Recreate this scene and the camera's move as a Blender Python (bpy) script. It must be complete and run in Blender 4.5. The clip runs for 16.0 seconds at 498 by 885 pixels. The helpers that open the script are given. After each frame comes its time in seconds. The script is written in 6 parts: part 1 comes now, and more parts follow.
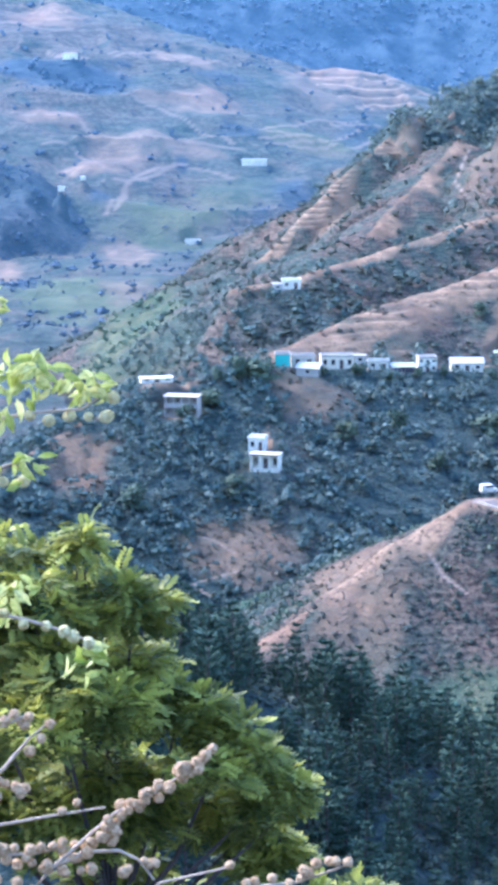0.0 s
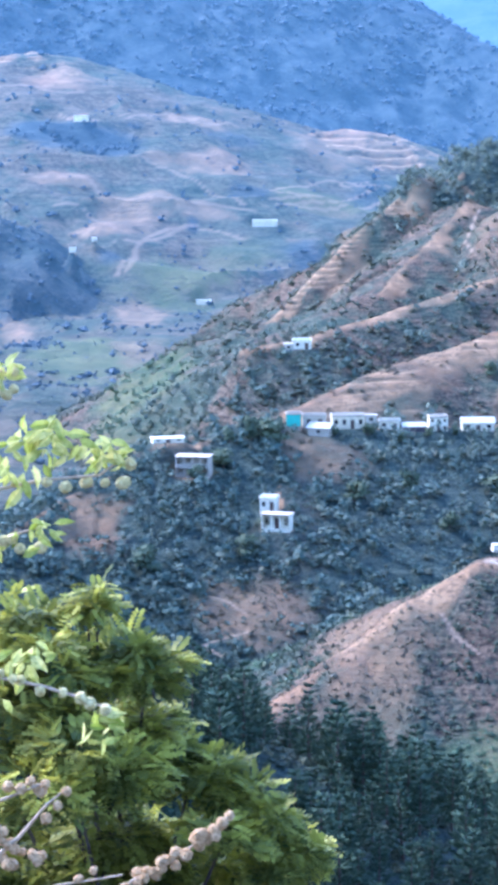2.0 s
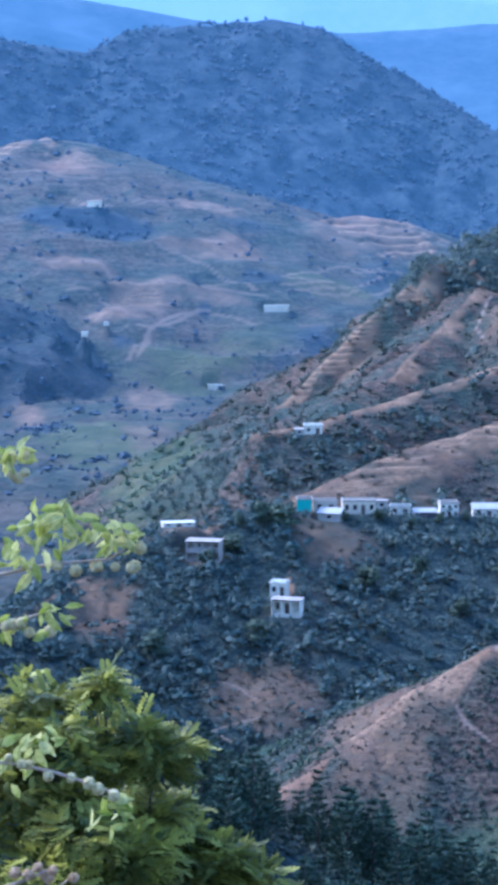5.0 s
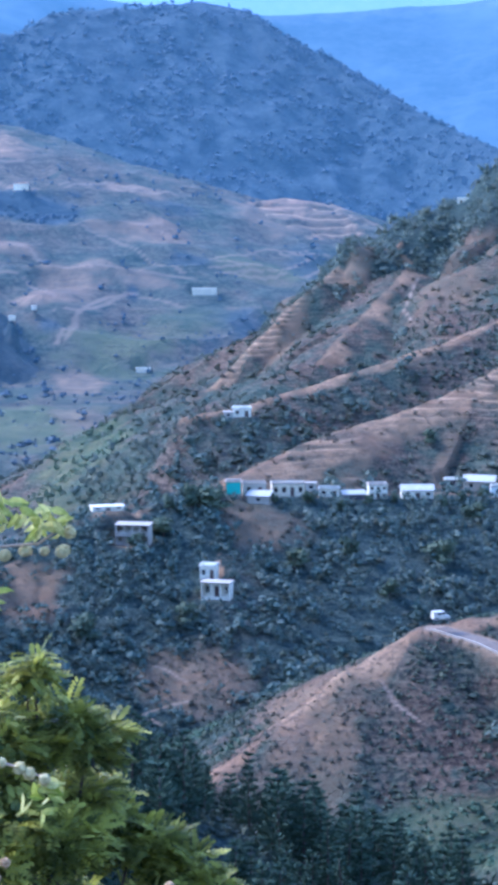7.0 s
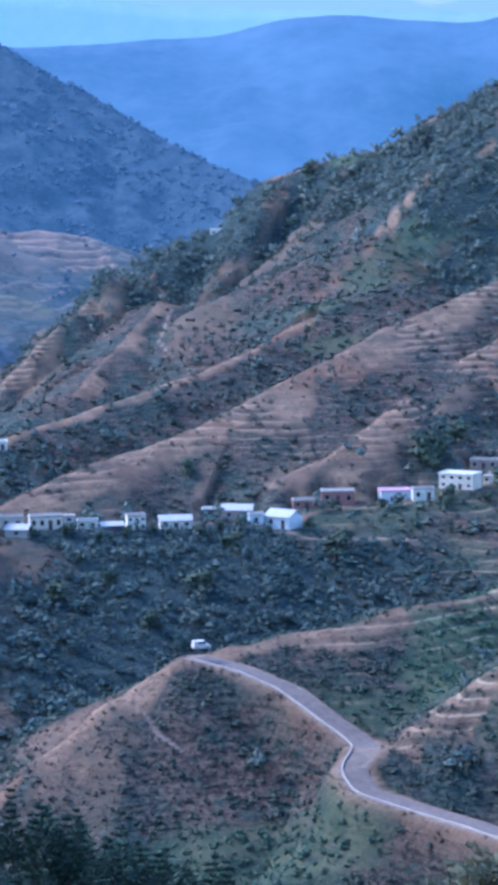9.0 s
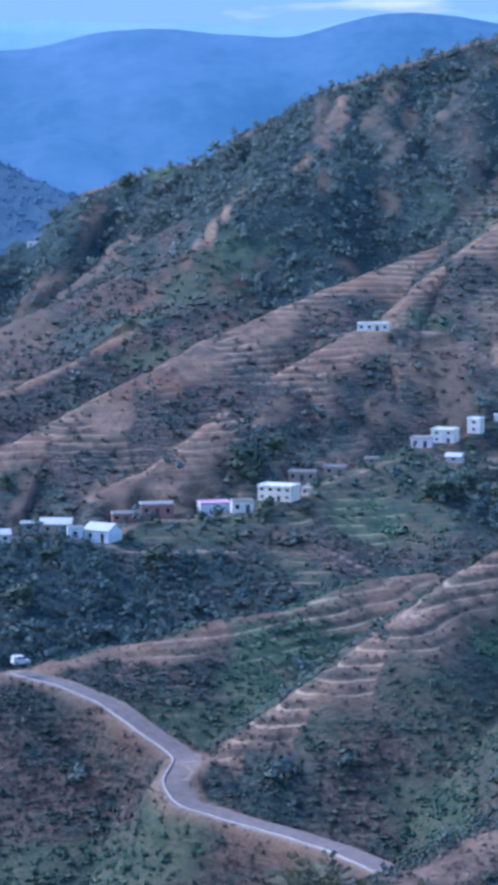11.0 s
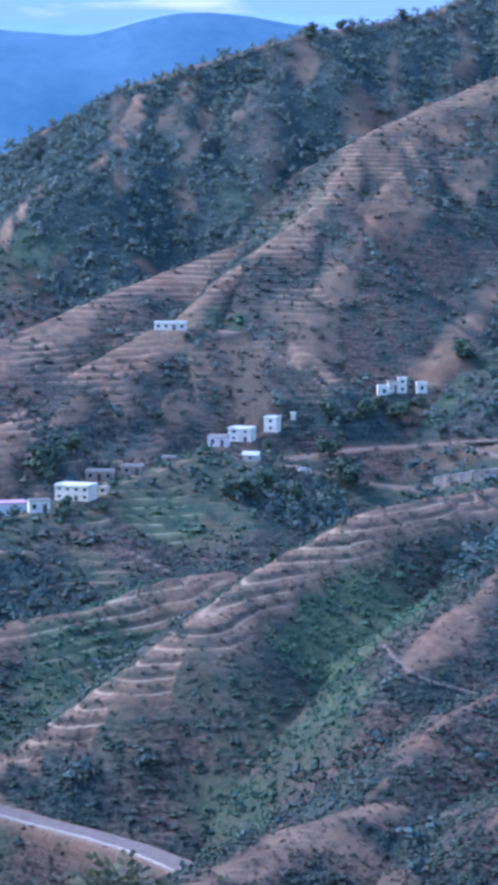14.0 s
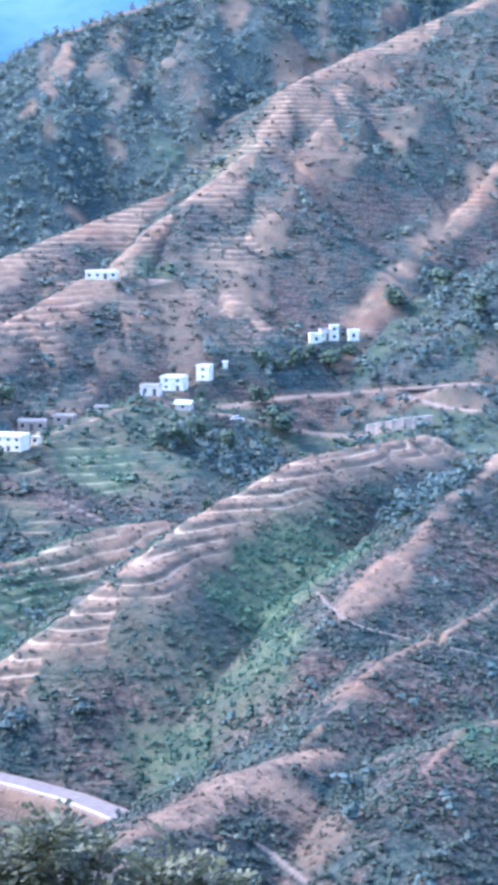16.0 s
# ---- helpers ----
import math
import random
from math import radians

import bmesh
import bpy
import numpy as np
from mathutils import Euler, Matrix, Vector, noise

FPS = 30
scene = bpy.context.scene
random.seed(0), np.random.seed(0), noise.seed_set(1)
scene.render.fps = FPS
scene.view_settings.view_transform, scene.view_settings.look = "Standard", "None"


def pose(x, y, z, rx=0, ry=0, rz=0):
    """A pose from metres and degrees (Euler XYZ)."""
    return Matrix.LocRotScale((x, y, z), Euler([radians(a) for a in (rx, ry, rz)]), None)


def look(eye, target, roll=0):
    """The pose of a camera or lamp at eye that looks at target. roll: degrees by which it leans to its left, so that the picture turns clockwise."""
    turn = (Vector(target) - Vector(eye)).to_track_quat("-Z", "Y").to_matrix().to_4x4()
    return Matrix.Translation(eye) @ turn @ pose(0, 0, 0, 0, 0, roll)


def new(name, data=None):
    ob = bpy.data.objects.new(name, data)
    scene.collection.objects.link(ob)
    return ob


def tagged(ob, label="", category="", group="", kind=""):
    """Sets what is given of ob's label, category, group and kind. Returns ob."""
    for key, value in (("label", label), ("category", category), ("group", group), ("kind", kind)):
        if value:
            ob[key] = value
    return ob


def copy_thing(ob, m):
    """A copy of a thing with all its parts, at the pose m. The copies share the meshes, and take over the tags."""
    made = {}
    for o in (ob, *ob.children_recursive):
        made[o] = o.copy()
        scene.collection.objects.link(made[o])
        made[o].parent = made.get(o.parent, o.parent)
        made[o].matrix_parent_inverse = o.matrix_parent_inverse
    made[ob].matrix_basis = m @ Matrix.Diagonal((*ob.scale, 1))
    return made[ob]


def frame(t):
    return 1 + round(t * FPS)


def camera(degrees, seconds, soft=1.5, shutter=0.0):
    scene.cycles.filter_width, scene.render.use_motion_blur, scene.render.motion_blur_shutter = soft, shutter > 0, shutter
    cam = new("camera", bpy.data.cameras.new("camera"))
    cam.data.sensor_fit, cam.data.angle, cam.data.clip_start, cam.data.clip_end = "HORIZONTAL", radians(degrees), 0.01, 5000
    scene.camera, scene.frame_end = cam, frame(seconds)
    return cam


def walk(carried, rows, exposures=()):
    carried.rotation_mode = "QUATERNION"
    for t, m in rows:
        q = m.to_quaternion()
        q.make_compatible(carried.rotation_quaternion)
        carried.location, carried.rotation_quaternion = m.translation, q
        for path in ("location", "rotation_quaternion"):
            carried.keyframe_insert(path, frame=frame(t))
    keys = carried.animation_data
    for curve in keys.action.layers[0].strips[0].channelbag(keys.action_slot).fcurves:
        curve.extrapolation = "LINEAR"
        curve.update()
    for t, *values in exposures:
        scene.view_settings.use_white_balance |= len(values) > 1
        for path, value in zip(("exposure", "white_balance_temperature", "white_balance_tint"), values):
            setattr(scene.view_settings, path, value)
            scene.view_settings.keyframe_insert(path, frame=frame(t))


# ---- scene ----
# camera: a long lens held by hand on the hillside, turning from the valley to the eastern slope
cam = camera(13.41, 16.0, soft=5.0)
TURNS = [
    (0.0, 0.000, -10.568, -0.039), (0.5, -0.226, -10.356, 0.121), (1.0, -0.562, -10.293, 0.246), (1.5, -0.708, -10.428, -0.014),
    (2.0, -0.302, -8.945, -0.222), (2.5, 0.050, -7.538, -0.392), (3.0, -0.073, -6.167, -0.265), (3.2, -0.278, -5.858, -0.055),
    (5.3, -0.600, -6.700, 0.033), (5.5, -0.103, -6.568, 0.002), (6.0, 0.322, -6.618, -0.169), (6.5, 0.535, -6.921, -0.029),
    (7.0, 1.345, -7.114, -0.080), (7.5, 3.076, -7.173, 0.008), (8.0, 4.777, -6.607, 0.037), (8.5, 6.956, -6.443, -0.047),
    (8.7, 7.414, -6.348, -0.210), (10.8, 12.094, -6.134, -0.186), (11.0, 12.878, -5.971, -0.217), (11.5, 14.706, -5.883, -0.126),
    (12.0, 15.607, -5.956, 0.015), (12.5, 16.551, -6.000, 0.033), (13.0, 17.271, -6.132, 0.113), (13.5, 17.861, -6.091, 0.133),
    (14.0, 18.386, -6.000, 0.119), (14.5, 18.928, -6.325, 0.079), (15.0, 19.097, -7.165, 0.140), (15.5, 19.701, -7.395, 0.016),
    (16.0, 20.221, -7.391, -0.098)]
rows = []
for t, yaw, tilt, lean in TURNS:
    sway = max(0.0, 1 - 2 * t)
    eye = Vector((0.008 * sway, 0, -0.009 * sway))
    a, e = radians(yaw), radians(tilt)
    rows.append((t, look(eye, eye + Vector((math.sin(a) * math.cos(e), math.cos(a) * math.cos(e), math.sin(e))), lean)))
EXPOSURES = [(0.0, 2.67, 5070, 29), (1.8, 2.67, 5070, 29), (2.5, 2.69, 4940, 30), (3.0, 1.95, 4700, 31), (5.5, 1.83, 4745, 30), (7.0, 2.0, 4830, 31), (7.6, 2.0, 4835, 31), (8.4, 1.81, 4750, 32), (11.0, 1.48, 4665, 33), (13.0, 1.59, 4680, 34), (14.4, 1.84, 4735, 33), (15.2, 2.59, 5000, 34), (16.0, 2.79, 5010, 33)]
walk(cam, rows, exposures=EXPOSURES)

# ---- light: hazy late daylight, a wide soft sun from the upper left, blue sky ----
SUN_UP, SUN_TURN = 42.0, -62.0
world = bpy.data.worlds.new("sky")
scene.world = world
world.use_nodes = True
nt = world.node_tree
sky = nt.nodes.new("ShaderNodeTexSky")
sky.sky_type, sky.sun_disc = "NISHITA", False
sky.sun_elevation, sky.sun_rotation = radians(SUN_UP), radians(SUN_TURN)
sky.altitude, sky.air_density, sky.dust_density, sky.ozone_density = 800, 1.2, 0.6, 3.0
nt.nodes["Background"].inputs["Strength"].default_value = 0.15
nt.links.new(sky.outputs[0], nt.nodes["Background"].inputs["Color"])
sun = new("sun", bpy.data.lights.new("sun", "SUN"))
sun.data.energy, sun.data.angle, sun.data.color = 1.6, radians(24), (1.0, 0.93, 0.86)
su, st = radians(SUN_UP), radians(SUN_TURN)
sun.matrix_world = look(Vector((math.sin(st) * math.cos(su), math.cos(st) * math.cos(su), math.sin(su))) * 100, (0, 0, 0))

# ---- materials ----
def nodes_of(name):
    m = bpy.data.materials.new(name)
    m.use_nodes = True
    return m, m.node_tree, m.node_tree.nodes["Principled BSDF"]


def node(tree, kind, **inputs):
    n = tree.nodes.new(kind)
    for key, value in inputs.items():
        n.inputs[key.replace("_", " ")].default_value = value
    return n


def mixer(tree, fac, a, b):
    """Mix two colours; each of fac, a and b is a socket or a value."""
    n = tree.nodes.new("ShaderNodeMix")
    n.data_type = "RGBA"
    for socket, value in ((n.inputs[0], fac), (n.inputs[6], a), (n.inputs[7], b)):
        if isinstance(value, bpy.types.NodeSocket):
            tree.links.new(value, socket)
        elif isinstance(value, tuple):
            socket.default_value = (*value, 1)
        else:
            socket.default_value = value
    return n.outputs[2]


def ramp(tree, fac, lo, hi):
    n = tree.nodes.new("ShaderNodeMapRange")
    n.inputs[1].default_value, n.inputs[2].default_value = lo, hi
    tree.links.new(fac, n.inputs[0])
    return n.outputs[0]


def grain(tree, scale, detail=4.0, rough=0.6):
    co = tree.nodes.new("ShaderNodeTexCoord")
    n = node(tree, "ShaderNodeTexNoise", Scale=scale, Detail=detail, Roughness=rough)
    tree.links.new(co.outputs["Object"], n.inputs["Vector"])
    return n.outputs[0]


def attr(tree, name):
    n = tree.nodes.new("ShaderNodeAttribute")
    n.attribute_name = name
    return n.outputs["Fac"]


def times(tree, a, b):
    n = tree.nodes.new("ShaderNodeMath")
    n.operation = "MULTIPLY"
    tree.links.new(a, n.inputs[0])
    if isinstance(b, float):
        n.inputs[1].default_value = b
    else:
        tree.links.new(b, n.inputs[1])
    return n.outputs[0]


def relief(tree, bsdf, fac, distance, strength=0.6):
    n = node(tree, "ShaderNodeBump", Strength=strength, Distance=distance)
    tree.links.new(fac, n.inputs["Height"])
    tree.links.new(n.outputs[0], bsdf.inputs["Normal"])


def plain(name, a, b, scale, rough=0.8, bump=0.01, metal=0.0):
    """A surface of two mottled colours, with stains at a larger size and fine relief."""
    m, t, p = nodes_of(name)
    fine, broad = grain(t, scale, 5.0), grain(t, scale * 0.13, 3.0)
    c = mixer(t, ramp(t, fine, 0.3, 0.7), a, b)
    c = mixer(t, times(t, ramp(t, broad, 0.5, 0.75), 0.45), c, tuple(v * 0.6 for v in a))
    t.links.new(c, p.inputs["Base Color"])
    p.inputs["Roughness"].default_value, p.inputs["Metallic"].default_value = rough, metal
    relief(t, p, fine, bump)
    return m


def maths(tree, kind, a, b=None):
    """One sum on a socket, with a value or a second socket."""
    n = tree.nodes.new("ShaderNodeMath")
    n.operation = kind
    tree.links.new(a, n.inputs[0])
    if isinstance(b, (int, float)):
        n.inputs[1].default_value = b
    elif b is not None:
        tree.links.new(b, n.inputs[1])
    return n.outputs[0]


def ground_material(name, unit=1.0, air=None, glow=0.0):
    """Scrub, dry soil, grass, terrace lips and trails by their masks. unit: coarser grain for far land; air: the haze
    before a backdrop, put into its colours and its glow.
    """
    m, t, p = nodes_of(name)
    fine, mid, broad = grain(t, 1.0 / unit, 6.0, 0.7), grain(t, 0.16 / unit, 5.0, 0.65), grain(t, 0.03 / unit, 4.0)
    co = t.nodes.new("ShaderNodeTexCoord")
    lie = node(t, "ShaderNodeMapping", Scale=(0.16 / unit, 0.16 / unit, 1.5 / unit))
    t.links.new(co.outputs["Object"], lie.inputs["Vector"])
    layers = node(t, "ShaderNodeTexNoise", Scale=1.0, Detail=5.0, Roughness=0.62)
    t.links.new(lie.outputs[0], layers.inputs["Vector"])
    strata = layers.outputs[0]
    fine = maths(t, "ADD", maths(t, "MULTIPLY", fine, 0.6), maths(t, "MULTIPLY", strata, 0.4))
    green = mixer(t, ramp(t, fine, 0.44, 0.57), (0.02, 0.043, 0.033), (0.09, 0.108, 0.07))
    heath = mixer(t, ramp(t, fine, 0.44, 0.57), (0.05, 0.039, 0.028), (0.175, 0.128, 0.08))
    brush = mixer(t, ramp(t, broad, 0.4, 0.6), green, heath)
    brush = mixer(t, ramp(t, mid, 0.5, 0.66), brush, heath)
    brush = mixer(t, ramp(t, mid, 0.46, 0.34), brush, green)
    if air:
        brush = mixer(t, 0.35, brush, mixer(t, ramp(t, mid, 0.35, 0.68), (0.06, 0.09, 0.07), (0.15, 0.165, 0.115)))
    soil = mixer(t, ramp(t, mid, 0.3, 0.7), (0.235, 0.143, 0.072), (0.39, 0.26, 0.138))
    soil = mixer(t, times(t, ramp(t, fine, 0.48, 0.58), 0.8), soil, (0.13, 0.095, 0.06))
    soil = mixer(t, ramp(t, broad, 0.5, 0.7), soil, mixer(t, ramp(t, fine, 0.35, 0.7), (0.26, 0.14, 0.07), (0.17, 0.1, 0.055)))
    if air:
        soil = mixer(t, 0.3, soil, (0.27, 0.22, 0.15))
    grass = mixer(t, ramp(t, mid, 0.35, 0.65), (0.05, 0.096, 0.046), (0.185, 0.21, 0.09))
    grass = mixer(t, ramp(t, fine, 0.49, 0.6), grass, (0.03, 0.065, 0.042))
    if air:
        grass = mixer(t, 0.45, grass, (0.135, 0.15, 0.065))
    # wooded ground of the backdrop is bluer, haze put into its colour
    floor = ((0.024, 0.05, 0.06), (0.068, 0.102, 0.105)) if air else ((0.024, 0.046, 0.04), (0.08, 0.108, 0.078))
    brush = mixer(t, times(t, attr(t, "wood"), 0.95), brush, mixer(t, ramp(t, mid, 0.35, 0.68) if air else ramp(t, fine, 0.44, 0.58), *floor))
    c = mixer(t, attr(t, "field"), brush, grass)
    c = mixer(t, attr(t, "dry"), c, soil)
    # terraces: scrub on the risers, a pale worn lip along each bench
    u = maths(t, "ADD", attr(t, "lev"), maths(t, "MULTIPLY", maths(t, "SUBTRACT", mid, 0.5), 0.35))
    f = maths(t, "FRACT", u)
    riser = maths(t, "MULTIPLY", ramp(t, maths(t, "ABSOLUTE", maths(t, "SUBTRACT", f, 0.84)), 0.2, 0.08), attr(t, "terr"))
    c = mixer(t, maths(t, "MULTIPLY", riser, 0.35), c, mixer(t, attr(t, "dry"), green, heath))
    lip = maths(t, "MULTIPLY", ramp(t, maths(t, "ABSOLUTE", maths(t, "SUBTRACT", f, 0.55)), 0.13, 0.04), attr(t, "terr"))
    lip = maths(t, "MULTIPLY", lip, ramp(t, maths(t, "ADD", mid, maths(t, "MULTIPLY", attr(t, "dry"), 0.12)), 0.42, 0.56))
    pale = mixer(t, ramp(t, fine, 0.3, 0.7), (0.5, 0.345, 0.185), (0.39, 0.26, 0.138))
    c = mixer(t, maths(t, "MULTIPLY", lip, maths(t, "ADD", maths(t, "ADD", maths(t, "MULTIPLY", attr(t, "dry"), 0.55), maths(t, "MULTIPLY", attr(t, "field"), 0.45)), 0.4)), c, mixer(t, attr(t, "field"), pale, (0.42, 0.39, 0.21)))
    c = mixer(t, attr(t, "trail"), c, mixer(t, ramp(t, fine, 0.3, 0.7), (0.36, 0.27, 0.17), (0.25, 0.185, 0.12)))
    t.links.new(c, p.inputs["Base Color"])
    p.inputs["Roughness"].default_value = 1.0
    p.inputs["Specular IOR Level"].default_value = 0.1
    relief(t, p, fine, 1.5 * unit, 1.0)
    # haze painted as a blue glow that grows with distance
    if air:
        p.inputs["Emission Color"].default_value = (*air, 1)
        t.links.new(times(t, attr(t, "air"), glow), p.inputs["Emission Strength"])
    return m


def foliage(name, dark, light, rough=0.75, bump=0.35, lush=None, arid=None):
    """Leaf colour that goes from clump to clump with the attribute tint; lush and arid: the colours of plants on watered fields and on dry soil."""
    m, t, p = nodes_of(name)
    c = mixer(t, attr(t, "tint"), dark, light)
    if lush:
        c = mixer(t, attr(t, "fresh"), c, mixer(t, attr(t, "tint"), *lush))
    if arid:
        c = mixer(t, attr(t, "dry"), c, mixer(t, attr(t, "tint"), *arid))
    c = mixer(t, ramp(t, grain(t, 2.0, 3.0), 0.45, 0.75), c, tuple(v * 0.7 for v in dark))
    t.links.new(c, p.inputs["Base Color"])
    p.inputs["Roughness"].default_value = rough
    p.inputs["Specular IOR Level"].default_value = 0.15
    relief(t, p, grain(t, 3.0, 4.0, 0.7), bump, 1.0)
    return m


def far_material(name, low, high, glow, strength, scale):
    """Distant air-blue hills: backdrop with the haze of the air before it put into its colour and a little glow."""
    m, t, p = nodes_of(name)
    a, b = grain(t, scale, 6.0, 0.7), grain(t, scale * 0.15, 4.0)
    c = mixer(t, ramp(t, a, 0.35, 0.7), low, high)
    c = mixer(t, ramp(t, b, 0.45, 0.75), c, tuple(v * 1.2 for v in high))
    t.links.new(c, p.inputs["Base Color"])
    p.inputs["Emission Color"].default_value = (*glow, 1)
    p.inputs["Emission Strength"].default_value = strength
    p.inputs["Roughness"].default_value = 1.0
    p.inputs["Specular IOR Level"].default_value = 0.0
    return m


HILLSIDE = ground_material("hillside")
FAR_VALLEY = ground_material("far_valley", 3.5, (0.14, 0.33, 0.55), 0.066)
# both ridges: blue haze painted into base colour and emission
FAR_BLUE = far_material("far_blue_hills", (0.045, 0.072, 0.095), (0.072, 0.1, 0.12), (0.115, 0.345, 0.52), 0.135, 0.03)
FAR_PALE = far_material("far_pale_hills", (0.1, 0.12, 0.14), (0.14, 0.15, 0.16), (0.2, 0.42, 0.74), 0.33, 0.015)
DRY_LEAVES = ((0.13, 0.095, 0.06), (0.29, 0.2, 0.11))
BUSH = foliage("bush_leaves", (0.056, 0.08, 0.052), (0.165, 0.165, 0.1), lush=((0.05, 0.12, 0.066), (0.15, 0.235, 0.105)), arid=DRY_LEAVES)
TREES = foliage("tree_leaves", (0.064, 0.115, 0.09), (0.205, 0.23, 0.15))
# far leaves: blue haze painted into their colour, plus a glow by distance
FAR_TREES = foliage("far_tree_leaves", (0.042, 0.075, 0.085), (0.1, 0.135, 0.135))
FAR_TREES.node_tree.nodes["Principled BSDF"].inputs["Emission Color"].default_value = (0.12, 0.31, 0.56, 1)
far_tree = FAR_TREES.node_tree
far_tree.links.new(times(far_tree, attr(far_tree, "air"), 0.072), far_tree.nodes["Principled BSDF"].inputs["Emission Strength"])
UNDERGROWTH = foliage("undergrowth_leaves", (0.048, 0.075, 0.048), (0.135, 0.155, 0.088), lush=((0.05, 0.125, 0.068), (0.15, 0.24, 0.11)), arid=DRY_LEAVES)

# ---- the lie of the land: spurs with their crests and slopes, combined over the valley floor ----
def lattice(ix, iy, seed):
    n = (ix * 374761393 + iy * 668265263 + seed * 974634777) & 0xFFFFFFFF
    n = ((n ^ (n >> 13)) * 1274126177) & 0xFFFFFFFF
    return ((n ^ (n >> 16)) & 0xFFFF) / 65535.0


def rough(x, y, size, octaves=4, seed=1):
    """Layered value noise, about -1 to 1."""
    total, gain, norm = np.zeros_like(x), 1.0, 0.0
    for k in range(octaves):
        u, v = x / size * 2 ** k + 71.3 * k, y / size * 2 ** k + 19.7 * k
        iu, iv = np.floor(u).astype(np.int64), np.floor(v).astype(np.int64)
        fu, fv = u - iu, v - iv
        fu, fv = fu * fu * (3 - 2 * fu), fv * fv * (3 - 2 * fv)
        a = lattice(iu, iv, seed + k) * (1 - fu) + lattice(iu + 1, iv, seed + k) * fu
        b = lattice(iu, iv + 1, seed + k) * (1 - fu) + lattice(iu + 1, iv + 1, seed + k) * fu
        total += gain * (2 * (a * (1 - fv) + b * fv) - 1)
        norm += gain
        gain *= 0.55
    return total / norm


def step(v, lo, hi):
    u = np.clip((v - lo) / (hi - lo), 0, 1)
    return u * u * (3 - 2 * u)


SPURS, COVER, TRAILS, PADS = [], [], [], []


def spur(crest, far=0.5, near=0.5, round_top=3.0, bare=0.0, bare_far=0.0, terrace=0.0, reach=40.0, field=0.0, wild=1.0, wood=0.0, end=0.0, ragged=1.1, ribs=0.0, gap=40.0, slant=0.0):
    """A crest with the fall of its far and near side. bare: metres of dry soil beside the crest. terrace: height of its steps, over reach metres. wood: share of trees. end: extra fall past the crest's first point. ribs: height of the rock ribs down its sides, gap metres apart, slant: how far they lean along the crest."""
    SPURS.append((crest, far, near, round_top, bare, bare_far, terrace, reach, field, wild, wood, end, ragged, ribs, gap, slant))


def cover(kind, x, y, across, along, strength):
    """A patch of green field, wood, scrub or dry soil: its middle, and its radii across and along the line from the lookout."""
    COVER.append((kind, x, y, across, along, strength))


def trail(line, half):
    """A road or footpath through points, and half its width."""
    TRAILS.append((line, half))


def plot(x, y, z, r):
    """Level ground for a house."""
    PADS.append((x, y, z, r))


# jeep spur
spur([(-2.4, 330.0, -100.1), (6.0, 344.9, -97.0), (15.8, 351.6, -91.0), (27.9, 358.9, -84.5), (40.9, 366.7, -78.5), (51.0, 373.5, -78.9)],
     ragged=1.2, far=0.95, near=0.66, bare=4, bare_far=4)
# hill over road
spur([(51.0, 373.5, -78.9), (58.7, 378.5, -77.9), (71.8, 381.3, -77.0), (81.8, 387.5, -75.4), (98.7, 397.9, -75.7), (118.1, 413.5, -73.7), (139.0, 433.3, -76.0)],
     far=0.5, near=0.5, bare=8, ragged=1.8, terrace=1.9, reach=22, field=0.5)
# great spur
spur([(69.9, 329.7, -86.1), (80.1, 334.6, -81.7), (93.5, 341.4, -75.2), (105.5, 348.4, -69.5), (118.5, 366.3, -68.3), (141.8, 384.7, -62.5), (157.3, 400.2, -59.6), (178.7, 415.2, -59.4), (190.8, 438.3, -62.3), (220.8, 470.8, -65.3)],
     ragged=0.45, far=0.8, near=0.7, bare=9, bare_far=3, terrace=1.9, reach=10, field=0.3)
# path spur
spur([(129.6, 319.7, -75.6), (134.1, 323.3, -73.3), (153.9, 342.0, -67.6), (169.7, 356.7, -64.0), (201.5, 391.1, -58.6)],
     far=0.6, near=0.5, bare=3.5, bare_far=1, ragged=1.8)
# bare spur
spur([(67.3, 233.5, -81.7), (73.8, 240.9, -80.9), (83.9, 251.4, -81.0), (104.2, 267.4, -82.1), (110.5, 272.4, -82.5)],
     far=0.6, near=0.55, bare=4.5, bare_far=3, terrace=1.5, reach=13, ragged=1.5)
# bare spur high
spur([(108.2, 275.5, -83.1), (117.3, 282.6, -79.8), (126.7, 291.7, -77.5), (132.7, 296.7, -76.5), (169.8, 328.7, -74.4)],
     far=0.6, near=0.5, bare=1, ragged=2.0)
# low spur
spur([(107.7, 238.8, -80.0), (124.1, 256.5, -77.2), (139.3, 265.7, -78.5)],
     far=0.6, near=0.5, bare=0.5, ragged=2.0)
# pine knoll
spur([(-32.2, 182.2, -50.6), (-16.0, 199.4, -56.5), (-6.5, 211.9, -66.5), (2.4, 220.0, -73.5), (13.8, 225.6, -83.6), (29.7, 230.1, -92.8)],
     far=0.6, near=0.5, wood=1.0)
# village
spur([(-70.5, 434.3, -93.5), (-52.4, 452.0, -89.2), (-37.9, 470.5, -83.1), (-27.0, 481.2, -77.8), (-15.5, 489.8, -77.8), (-5.1, 500.0, -74.0), (7.2, 506.9, -75.0), (26.7, 514.3, -77.1), (49.6, 522.7, -77.3), (76.7, 539.6, -81.9), (96.7, 551.6, -79.6)],
     far=0.6, near=0.45, bare=2, wood=1.0, end=0.6)
